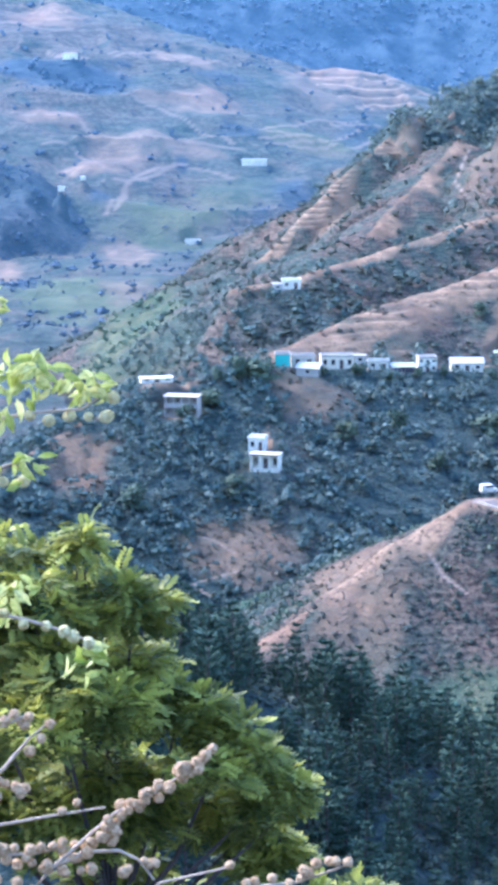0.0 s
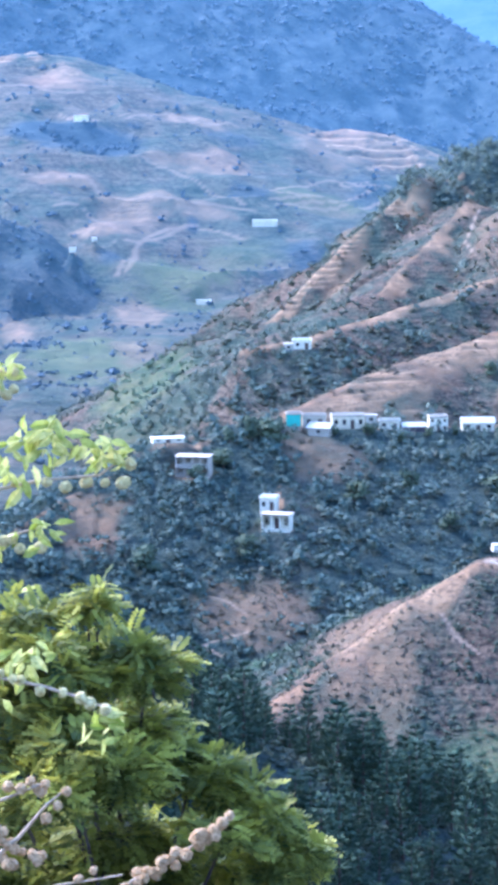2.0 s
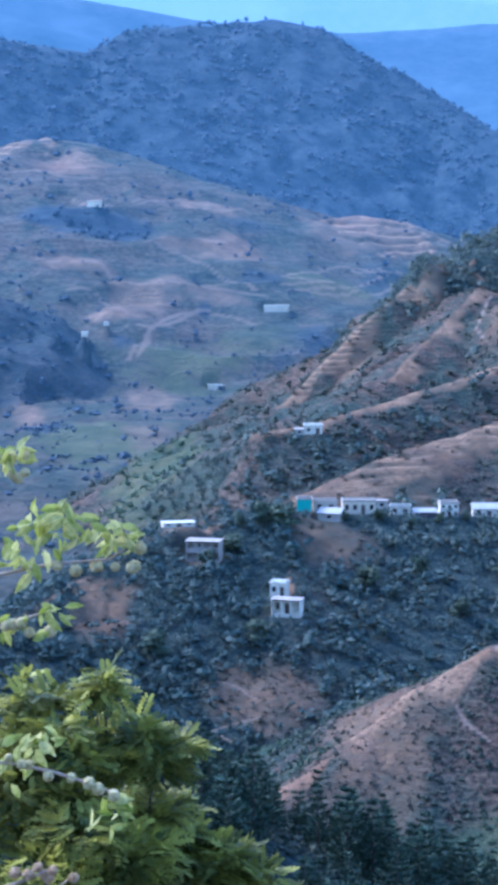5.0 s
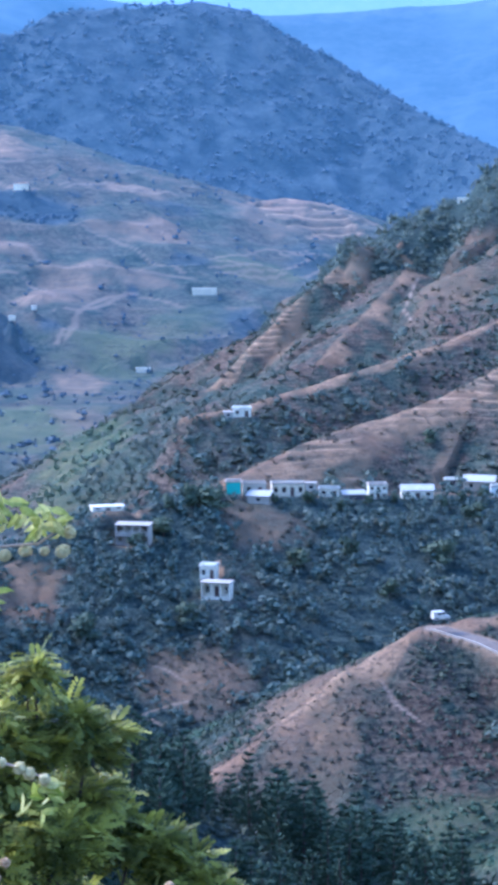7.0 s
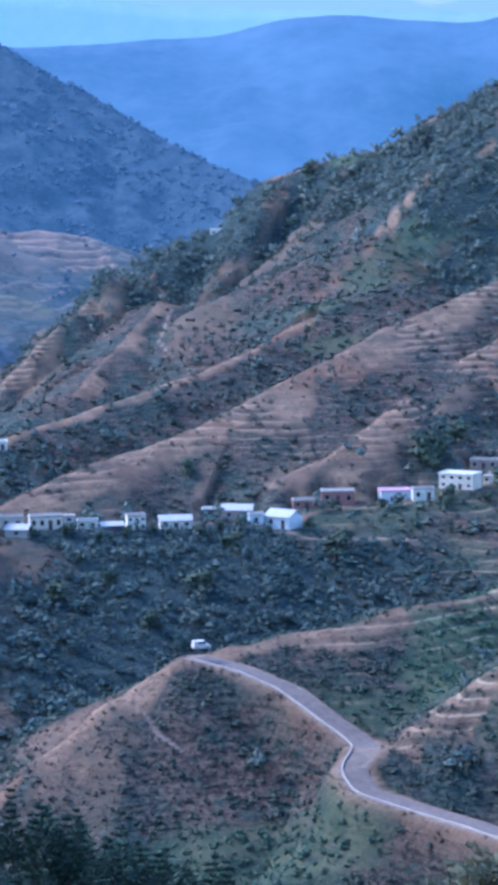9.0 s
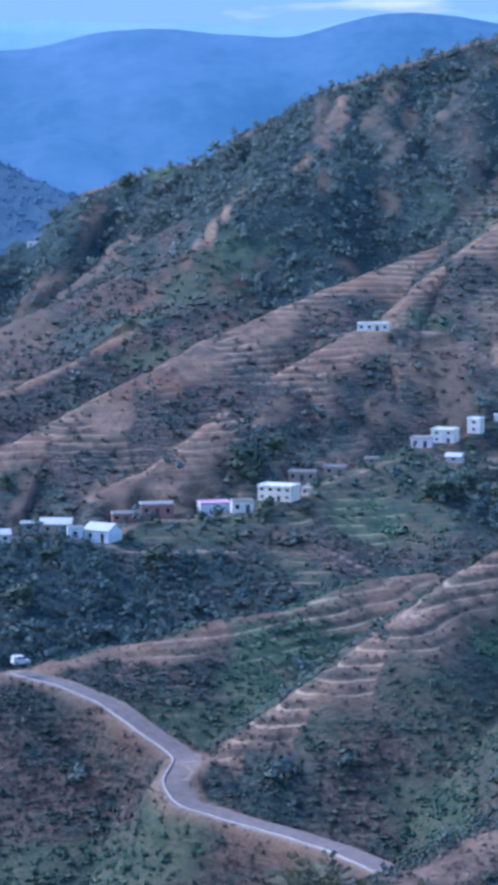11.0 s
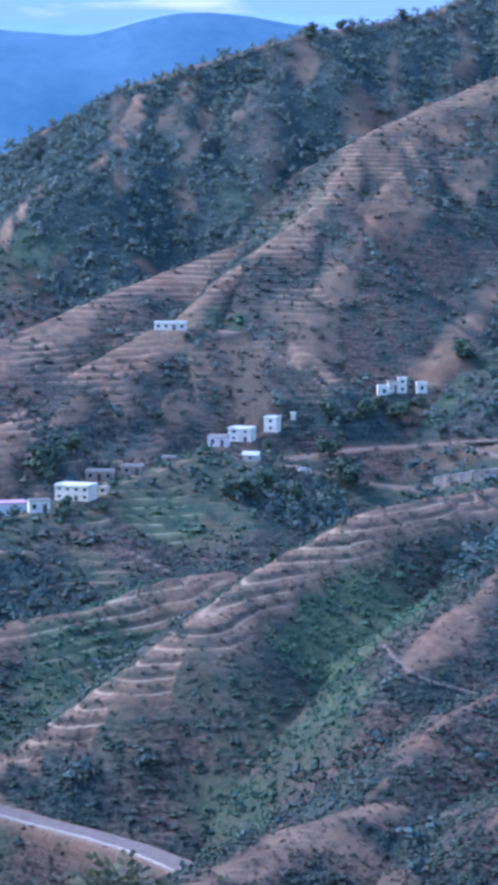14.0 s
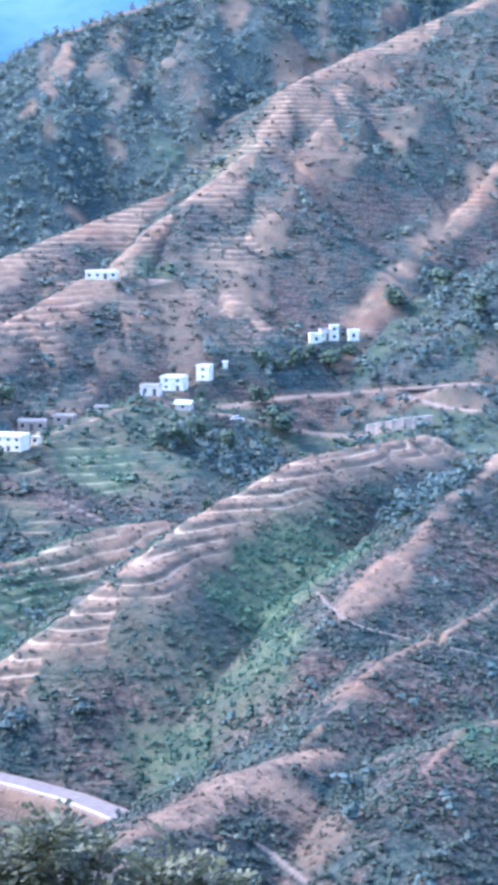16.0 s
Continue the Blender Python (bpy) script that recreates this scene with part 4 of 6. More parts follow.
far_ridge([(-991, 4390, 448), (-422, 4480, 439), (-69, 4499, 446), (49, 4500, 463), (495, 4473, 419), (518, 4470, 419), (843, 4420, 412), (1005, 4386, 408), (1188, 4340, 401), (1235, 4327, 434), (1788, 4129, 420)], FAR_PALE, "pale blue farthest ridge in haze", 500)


def hazy_sky():
    """The pale sky low over the farthest ridge, with a bank of white cloud."""
    m, t, p = nodes_of("hazy_sky")
    co = t.nodes.new("ShaderNodeTexCoord")
    squash = node(t, "ShaderNodeMapping", Scale=(0.0016, 0.0016, 0.009))
    t.links.new(co.outputs["Object"], squash.inputs["Vector"])
    n = node(t, "ShaderNodeTexNoise", Scale=1.0, Detail=5.0, Roughness=0.5)
    t.links.new(squash.outputs[0], n.inputs["Vector"])
    c = mixer(t, ramp(t, n.outputs[0], 0.67, 0.78), (0.33, 0.53, 0.76), (0.95, 0.95, 0.95))
    t.links.new(c, p.inputs["Emission Color"])
    p.inputs["Emission Strength"].default_value = 0.36
    p.inputs["Base Color"].default_value = (0.02, 0.02, 0.02, 1)
    p.inputs["Roughness"].default_value = 1.0
    a = np.radians(np.linspace(-16, 32, 60))
    h = np.array([-100.0, 900.0])
    X, Y, Z = np.tile(4820 * np.sin(a), (2, 1)), np.tile(4820 * np.cos(a), (2, 1)), np.tile(h[:, None], (1, 60))
    i = np.arange(59)
    quads = np.stack([i, i + 1, i + 61, i + 60], -1)
    tagged(new("backdrop", mesh_from("backdrop", np.stack([X, Y, Z], -1).reshape(-1, 3), quads, m)), "pale blue hazy sky with a low white cloud bank", "sky", kind="structure")


hazy_sky()

# ---- houses of the village ----
WHITE = plain("whitewash", (0.54, 0.49, 0.33), (0.87, 0.8, 0.55), 1.4, 0.85)
WHITE_ROOF = plain("white_roof", (0.56, 0.53, 0.38), (0.82, 0.78, 0.57), 0.9, 0.6)
CONCRETE = plain("weathered_concrete", (0.32, 0.28, 0.2), (0.44, 0.39, 0.28), 1.1, 0.9)
GREY = plain("grey_plaster", (0.4, 0.36, 0.25), (0.52, 0.47, 0.34), 1.2, 0.9)
CREAM = plain("cream_plaster", (0.56, 0.48, 0.3), (0.82, 0.7, 0.44), 1.2, 0.85)
STONE = plain("rubble_stone", (0.28, 0.21, 0.13), (0.4, 0.31, 0.2), 2.4, 0.95, 0.04)
DARK = plain("dark_weathered_boards", (0.06, 0.055, 0.055), (0.12, 0.1, 0.1), 2.0, 0.9)
TEAL = plain("teal_paint", (0.05, 0.42, 0.28), (0.07, 0.48, 0.33), 0.8, 0.6)
PALE = plain("pale_blue_paint", (0.58, 0.62, 0.5), (0.7, 0.73, 0.6), 0.9, 0.7)
PINK = plain("pink_roof_paint", (0.6, 0.34, 0.34), (0.66, 0.42, 0.4), 0.9, 0.7)
PINKWALL = plain("pinkish_plaster", (0.66, 0.53, 0.4), (0.77, 0.64, 0.49), 1.0, 0.85)
BRICK = plain("raw_brick", (0.26, 0.12, 0.08), (0.36, 0.19, 0.13), 2.5, 0.95, 0.03)
TIN = plain("weathered_tin", (0.42, 0.4, 0.3), (0.58, 0.55, 0.42), 1.6, 0.5, 0.02, 0.2)
GLASS = plain("dark_window_glass", (0.015, 0.017, 0.02), (0.03, 0.032, 0.036), 3.0, 0.2)
WOOD = plain("dark_door_wood", (0.07, 0.045, 0.03), (0.12, 0.08, 0.055), 6.0, 0.7)
RUBBER = plain("tyre_rubber", (0.02, 0.02, 0.02), (0.035, 0.035, 0.035), 8.0, 0.9)
CARPAINT = plain("white_car_paint", (0.52, 0.48, 0.35), (0.62, 0.58, 0.42), 0.5, 0.3)


def part(name, bm, material, parent, label=""):
    """Links a bmesh as one mesh object under a thing or a part."""
    me = bpy.data.meshes.new(name)
    bm.to_mesh(me)
    bm.free()
    me.materials.append(material)
    ob = new(name, me)
    ob.parent = parent
    return tagged(ob, label)


def block(bm, x0, x1, y0, y1, z0, z1, soft=0.0):
    """Adds a box between two corners, with softened edges."""
    m = Matrix.Translation(((x0 + x1) / 2, (y0 + y1) / 2, (z0 + z1) / 2)) @ Matrix.Diagonal((x1 - x0, y1 - y0, z1 - z0, 1))
    made = bmesh.ops.create_cube(bm, size=1, matrix=m)
    if soft:
        edges = {e for v in made["verts"] for e in v.link_edges}
        bmesh.ops.bevel(bm, geom=list(edges), offset=soft, segments=1, affect="EDGES")
    return bm


def box(*corners, soft=0.03):
    return block(bmesh.new(), *corners, soft=soft)


def pierced(w, h, t, holes):
    """An upright wall panel w by h, t thick, its face at y = 0, with rectangular holes (x0, x1, z0, z1) going through it."""
    xs = sorted({-w / 2, w / 2, *(v for o in holes for v in o[:2])})
    zs = sorted({0.0, h, *(v for o in holes for v in o[2:])})
    bm, made = bmesh.new(), {}

    def solid(i, k):
        if not (0 <= i < len(xs) - 1 and 0 <= k < len(zs) - 1):
            return False
        cx, cz = (xs[i] + xs[i + 1]) / 2, (zs[k] + zs[k + 1]) / 2
        return not any(o[0] < cx < o[1] and o[2] < cz < o[3] for o in holes)

    def corner(i, j, k):
        if (i, j, k) not in made:
            made[i, j, k] = bm.verts.new((xs[i], j * t, zs[k]))
        return made[i, j, k]

    for i in range(len(xs) - 1):
        for k in range(len(zs) - 1):
            if not solid(i, k):
                continue
            bm.faces.new([corner(*c) for c in ((i, 0, k), (i + 1, 0, k), (i + 1, 0, k + 1), (i, 0, k + 1))])
            bm.faces.new([corner(*c) for c in ((i, 1, k), (i, 1, k + 1), (i + 1, 1, k + 1), (i + 1, 1, k))])
            for there, a, b in (((i - 1, k), (i, k), (i, k + 1)), ((i + 1, k), (i + 1, k), (i + 1, k + 1)), ((i, k - 1), (i, k), (i + 1, k)), ((i, k + 1), (i, k + 1), (i + 1, k + 1))):
                if not solid(*there):
                    bm.faces.new([corner(*c) for c in ((a[0], 0, a[1]), (b[0], 0, b[1]), (b[0], 1, b[1]), (a[0], 1, a[1]))])
    bmesh.ops.recalc_face_normals(bm, faces=bm.faces)
    return bm


def house(style, label, place, turn, w, dep, h, wall, roof, cols, storeys):
    """A hill house; x along its front, which looks towards -y. Flat, gabled or with open columns."""
    h *= 0.9
    base = new("house")
    base.matrix_world = pose(*place, 0, 0, turn)
    tagged(base, label, "house", group="houses of the village")
    body_top = h if style != "gable_house" else h * 0.68
    body_top -= 0.18
    slots, floor_h = [], body_top / storeys
    for s in range(storeys):
        for c in range(cols):
            x = -w / 2 + w * (c + 0.5) / cols
            half = min(0.55, w / cols * 0.24)
            if s == 0 and c == cols // 2 and cols > 1:
                slots.append((x - half, x + half, 0.05, floor_h * 0.74, True))
            else:
                slots.append((x - half, x + half, s * floor_h + floor_h * 0.34, s * floor_h + floor_h * 0.76, False))
    open_front = style == "frame_house"
    t = 0.25
    if open_front:
        for c in range(cols + 1):
            x = -w / 2 + 0.16 + (w - 0.32) * c / cols
            part("column", box(x - 0.15, x + 0.15, -dep / 2, -dep / 2 + 0.3, 0, body_top, soft=0.02), wall, base)
        for s in range(storeys):
            part("balcony_wall", box(-w / 2, w / 2, -dep / 2 + 0.02, -dep / 2 + 0.28, s * floor_h, s * floor_h + 0.75, soft=0.02), wall, base)
            if s + 1 < storeys:
                part("floor_slab", box(-w / 2, w / 2, -dep / 2 - 0.25, -dep / 2 + 1.4, (s + 1) * floor_h - 0.2, (s + 1) * floor_h - 0.01, soft=0.02), wall, base)
    else:
        front = pierced(w, body_top, t, [o[:4] for o in slots])
        for v in front.verts:
            v.co.y -= dep / 2
        part("front_wall", front, wall, base)
    deep = 1.5 if open_front else t
    for name, corners in (("side_wall", (-w / 2, -w / 2 + t, -dep / 2 + t, dep / 2 - t, 0, body_top)), ("side_wall", (w / 2 - t, w / 2, -dep / 2 + t, dep / 2 - t, 0, body_top)),
                          ("back_wall", (-w / 2, w / 2, dep / 2 - t, dep / 2, 0, body_top))):
        part(name, box(*corners, soft=0.0), wall, base)
    if open_front:
        part("inner_wall", box(-w / 2 + t, w / 2 - t, -dep / 2 + deep, -dep / 2 + deep + 0.2, 0, body_top, soft=0.0), wall, base)
    part("plinth", box(-w / 2 - 0.12, w / 2 + 0.12, -dep / 2 - 0.12, dep / 2 + 0.12, -2.2, 0.0), STONE, base, "rough stone plinth")
    for x0, x1, z0, z1, is_door in slots:
        y = -dep / 2 + (deep - 0.03 if open_front else 0.1)
        if is_door:
            part("door", box(x0, x1, y, y + 0.06, z0, z1, soft=0.01), WOOD, base, "dark wooden door")
        else:
            bm = bmesh.new()
            for a in ((x0, x1, z0, z0 + 0.07), (x0, x1, z1 - 0.07, z1), (x0, x0 + 0.07, z0 + 0.07, z1 - 0.07), (x1 - 0.07, x1, z0 + 0.07, z1 - 0.07)):
                block(bm, a[0], a[1], y, y + 0.08, a[2], a[3])
            window = part("window", bm, roof, base)
            part("pane", box(x0 + 0.07, x1 - 0.07, y + 0.03, y + 0.05, z0 + 0.07, z1 - 0.07, soft=0.0), GLASS, window, "dark window pane")
    if style == "gable_house":
        bm = bmesh.new()
        rise, over = h * 0.32, 0.35
        for sgn in (-1, 1):
            q = [(-w / 2 - over, sgn * (dep / 2 + over), body_top - 0.1), (w / 2 + over, sgn * (dep / 2 + over), body_top - 0.1), (w / 2 + over, 0, body_top + rise), (-w / 2 - over, 0, body_top + rise)]
            lo = [bm.verts.new(c) for c in q]
            hi = [bm.verts.new((c[0], c[1], c[2] + 0.12)) for c in q]
            bm.faces.new(lo[::-1]), bm.faces.new(hi)
            for k in range(4):
                bm.faces.new((lo[k], lo[(k + 1) % 4], hi[(k + 1) % 4], hi[k]))
        bmesh.ops.recalc_face_normals(bm, faces=bm.faces)
        part("roof", bm, roof, base)
        for x in (-w / 2 + 0.02, w / 2 - t):
            bm = bmesh.new()
            tri = [bm.verts.new(c) for c in ((x, -dep / 2, body_top), (x, dep / 2, body_top), (x, 0, body_top + rise - 0.05))]
            top = [bm.verts.new((v.co.x + t - 0.02, v.co.y, v.co.z)) for v in tri]
            bm.faces.new(tri), bm.faces.new(top[::-1])
            for k in range(3):
                bm.faces.new((tri[k], top[k], top[(k + 1) % 3], tri[(k + 1) % 3]))
            bmesh.ops.recalc_face_normals(bm, faces=bm.faces)
            part("gable", bm, wall, base)
    else:
        slab = part("roof", box(-w / 2 - 0.25, w / 2 + 0.25, -dep / 2 - 0.3, dep / 2 + 0.25, body_top, body_top + 0.16), roof, base)
        if style == "flat_house" and w > 3:
            bm = bmesh.new()
            z0, z1 = body_top + 0.16, body_top + 0.5
            for a in ((-w / 2, w / 2, -dep / 2, -dep / 2 + 0.14), (-w / 2, w / 2, dep / 2 - 0.14, dep / 2), (-w / 2, -w / 2 + 0.14, -dep / 2 + 0.14, dep / 2 - 0.14), (w / 2 - 0.14, w / 2, -dep / 2 + 0.14, dep / 2 - 0.14)):
                block(bm, *a, z0, z1)
            part("parapet", bm, roof, slab)
    return base


house("shed_house", "long low shed house with a white metal roof", (-21.5, 485.8, -76.3), 13, 7.4, 2.6, 1.3, WHITE, WHITE_ROOF, 3, 1)
house("frame_house", "grey concrete two-storey house with open columns", (-15.1, 477.1, -82.8), -10, 7.7, 4.6, 5.4, CONCRETE, CONCRETE, 4, 2)
house("flat_house", "white upper house with a flat bright roof", (2.0, 466.0, -88.8), -14, 3.7, 3.0, 3.6, WHITE, WHITE_ROOF, 2, 1)
house("frame_house", "white house with a columned veranda among trees", (3.7, 455.2, -91.2), -14, 6.4, 3.5, 4.4, WHITE, CONCRETE, 3, 1)
house("flat_house", "small house with a bright teal front wall", (8.1, 506.0, -75.5), -1, 3.5, 3.1, 3.4, TEAL, CONCRETE, 0, 1)
house("flat_house", "low grey house with a pale flat roof", (13.1, 507.5, -76.0), 3, 5.5, 3.3, 3.2, GREY, CONCRETE, 2, 1)
house("gable_house", "low house with a wide pale metal roof", (14.8, 504.7, -77.6), -20, 5.5, 4.9, 3.5, GREY, TIN, 1, 1)
house("flat_house", "long cream house with a flat roof", (21.4, 511.5, -77.0), 3, 8.0, 4.0, 3.7, CREAM, CONCRETE, 4, 1)
house("flat_house", "small grey rooftop house", (29.1, 548.5, -81.3), -3, 2.8, 2.5, 2.6, GREY, CONCRETE, 1, 1)
house("flat_house", "low whitewashed store wall house", (31.8, 515.3, -77.8), -4, 5.1, 2.5, 2.5, WHITE, TIN, 2, 1)
house("gable_house", "dark weathered shed with a tin roof", (37.8, 516.5, -78.5), 4, 5.4, 3.8, 2.5, DARK, TIN, 1, 1)
house("flat_house", "white two-storey house with dark openings", (43.9, 518.5, -78.7), 5, 4.6, 3.6, 4.0, WHITE, CONCRETE, 3, 2)
house("gable_house", "white house with a weathered grey roof", (54.3, 523.6, -79.4), 0, 7.9, 4.8, 3.8, WHITE, TIN, 3, 1)
house("flat_house", "dark stone house with a pale lintel", (68.5, 571.3, -84.1), -7, 3.4, 2.7, 2.9, DARK, WHITE_ROOF, 1, 1)
house("gable_house", "grey stone house with a slate roof", (75.3, 562.0, -83.3), -16, 8.3, 5.0, 4.7, STONE, TIN, 2, 1)
house("flat_house", "small pale blue outhouse", (77.4, 542.1, -81.9), -3, 4.0, 3.2, 3.1, PALE, TIN, 1, 1)
house("gable_house", "white gabled house with a pale blue front", (84.8, 542.7, -83.0), -41, 7.4, 6.6, 5.5, PALE, TIN, 2, 1)
house("flat_house", "low ruined brick house beside bare earth", (93.4, 558.1, -80.3), -4, 7.3, 3.7, 2.7, BRICK, CONCRETE, 3, 1)
house("flat_house", "unfinished red brick house with open bays", (103.1, 564.3, -80.3), -7, 8.9, 5.3, 4.3, BRICK, CONCRETE, 3, 1)
house("flat_house", "pale blue house front with a pink roof edge", (120.4, 571.2, -81.2), -2, 8.4, 6.5, 4.0, PALE, PINK, 0, 1)
house("flat_house", "low white wing house with a flat roof", (125.8, 559.3, -79.1), -5, 5.8, 3.5, 3.7, WHITE, CONCRETE, 2, 1)
house("flat_house", "cream two-storey house with a white parapet roof", (137.6, 565.0, -76.8), -38, 10.1, 6.1, 4.7, CREAM, WHITE_ROOF, 4, 2)
house("flat_house", "small cream annex house", (146.1, 567.6, -76.0), -38, 2.2, 2.2, 2.5, CREAM, CONCRETE, 1, 1)
house("flat_house", "brown stone house with a flat roof", (150.7, 589.5, -74.8), -24, 7.8, 3.9, 3.2, STONE, CONCRETE, 3, 1)
house("flat_house", "small brown house among terraces", (161.3, 592.8, -73.8), -25, 6.1, 3.7, 2.9, STONE, CONCRETE, 2, 1)
house("flat_house", "small stone hut on the terraces", (175.6, 603.9, -72.1), -26, 3.9, 2.8, 2.0, STONE, CONCRETE, 1, 1)
house("flat_house", "pinkish white cube house by the road", (193.3, 610.5, -68.4), -30, 5.9, 4.8, 3.5, PINKWALL, CONCRETE, 2, 1)
house("flat_house", "white cube house with a bright flat roof", (207.8, 632.2, -69.4), -34, 7.5, 6.0, 4.7, WHITE, WHITE_ROOF, 2, 2)
house("flat_house", "tall white house among dark trees", (218.5, 633.8, -66.9), -39, 4.3, 3.9, 5.2, WHITE, WHITE_ROOF, 1, 2)
house("flat_house", "tiny whitewashed hut beside dark trees", (226.6, 637.0, -63.6), -20, 1.6, 2.2, 2.5, WHITE, WHITE_ROOF, 0, 1)
house("gable_house", "roadside stall with a grey roof", (200.2, 599.6, -72.0), -38, 4.7, 3.3, 3.4, GREY, TIN, 1, 1)
house("flat_house", "small white house behind trees", (261.9, 647.2, -57.7), -14, 4.2, 3.4, 3.7, WHITE, WHITE_ROOF, 1, 1)
house("flat_house", "small pale house with dark openings", (265.0, 647.1, -56.7), -14, 3.2, 2.6, 4.1, CREAM, CONCRETE, 2, 1)
house("flat_house", "narrow white tower house", (268.3, 646.8, -56.8), -15, 2.8, 2.6, 5.8, WHITE, WHITE_ROOF, 1, 2)
house("flat_house", "white house with a flat roof", (275.0, 646.3, -57.0), -15, 3.4, 2.7, 3.9, WHITE, WHITE_ROOF, 1, 1)
house("flat_house", "white hillside house with three dark windows", (201.8, 691.8, -37.2), -21, 10.7, 5.3, 2.9, WHITE, WHITE_ROOF, 4, 1)
house("flat_house", "lone white house high on the ridge", (113.3, 904.5, -11.4), -7, 6.5, 3.9, 3.1, WHITE, WHITE_ROOF, 2, 1)
house("flat_house", "white farmhouse in the far valley", (3.4, 1336.9, -72.9), -0, 15.6, 7.8, 4.3, WHITE, WHITE_ROOF, 0, 1)
house("flat_house", "white house on the wooded spur", (12.9, 641.8, -72.1), -1, 5.6, 3.9, 3.1, WHITE, WHITE_ROOF, 2, 1)
house("flat_house", "small grey house on the wooded spur", (8.8, 640.5, -72.5), -1, 2.9, 2.2, 2.4, GREY, TIN, 1, 1)
house("flat_house", "low white barn in the far valley", (-31.8, 1205.7, -110.1), 2, 8.7, 4.3, 2.9, WHITE, WHITE_ROOF, 0, 1)
house("flat_house", "white farmhouse on the far fields", (-124.1, 1496.0, -8.2), 5, 10.4, 6.2, 4.4, WHITE, WHITE_ROOF, 0, 1)
house("flat_house", "small white hut in the far valley", (-97.6, 1255.4, -77.0), 4, 3.0, 2.4, 2.7, WHITE, WHITE_ROOF, 0, 1)
house("flat_house", "small white hut by the far path", (-104.7, 1188.9, -79.0), 5, 3.8, 3.1, 2.9, WHITE, WHITE_ROOF, 0, 1)


# ---- vehicles on the road ----
def vehicle(label, place, turn, length, height, boxy):
    base = new("vehicle")
    base.matrix_world = pose(*place, 0, 0, turn)
    tagged(base, label, "vehicle")
    half, wide = length / 2, 0.84
    bm = bmesh.new()
    low = height * (0.5 if not boxy else 0.55)
    profile = [(-half, 0.35), (half, 0.35), (half, low * 0.92), (half * 0.72, low), (-half, low)]
    cab = [(-half * (0.98 if boxy else 0.8), low), (half * 0.55, low), (half * 0.32, height), (-half * (0.95 if boxy else 0.55), height)]
    for ring, inset in ((profile, 0.0), (cab, 0.1)):
        sides = [[bm.verts.new((x, s * (wide - inset * (z > low * 1.1)), z)) for x, z in ring] for s in (-1, 1)]
        bm.faces.new(sides[0]), bm.faces.new(sides[1][::-1])
        for k in range(len(ring)):
            n = (k + 1) % len(ring)
            bm.faces.new((sides[0][k], sides[1][k], sides[1][n], sides[0][n]))
    bmesh.ops.recalc_face_normals(bm, faces=bm.faces)
    bmesh.ops.bevel(bm, geom=list(bm.edges), offset=0.05, segments=2, affect="EDGES")
    part("body", bm, CARPAINT, base)
    for s in (-1, 1):
        for x0, x1 in ((-half * 0.5, -half * 0.06), (0.0, half * 0.34)):
            part("side_window", box(x0, x1, s * (wide - 0.06) - 0.02, s * (wide - 0.06) + 0.02, low + 0.08, height - 0.14, soft=0.0), GLASS, base, "dark side window")
        for x in (-half * 0.62, half * 0.62):
            bm = bmesh.new()
            bmesh.ops.create_cone(bm, cap_ends=True, segments=18, radius1=0.34, radius2=0.34, depth=0.22, matrix=Matrix.Translation((x, s * 0.78, 0.34)) @ Matrix.Rotation(math.pi / 2, 4, "X"))
            wheel = part("wheel", bm, RUBBER, base)
            bm = bmesh.new()
            bmesh.ops.create_cone(bm, cap_ends=True, segments=12, radius1=0.18, radius2=0.16, depth=0.05, matrix=Matrix.Translation((x, s * 0.905, 0.34)) @ Matrix.Rotation(math.pi / 2, 4, "X"))
            part("rim", bm, TIN, wheel)
    part("windscreen", box(half * 0.42, half * 0.5, -0.62, 0.62, low + 0.06, height - 0.16, soft=0.0), GLASS, base, "dark windscreen")
    return base


vehicle("white boxy jeep parked at the bend of the hill road", (42.4, 366.6, -77.6), 12, 3.1, 1.7, True)
vehicle("small white car parked by the village road", (215.1, 594.3, -75.3), -14, 4.0, 1.45, False)

# ---- road surface with its pale outer parapet ----
ASPHALT = plain("dusty_road", (0.125, 0.095, 0.06), (0.2, 0.152, 0.095), 0.7, 0.95)
KERB = plain("pale_parapet_stone", (0.34, 0.29, 0.2), (0.48, 0.42, 0.29), 2.0, 0.9)


def smooth_line(points, gap):
    """Even steps along a rounded line through the points."""
    c = np.array(points)
    s = np.concatenate([[0], np.cumsum(np.linalg.norm(np.diff(c, axis=0), axis=1))])
    u = np.arange(0, s[-1], gap)
    q = np.stack([np.interp(u, s, c[:, k]) for k in range(3)], -1)
    for _ in range(6):
        q[1:-1] = (q[:-2] + 2 * q[1:-1] + q[2:]) / 4
    return q


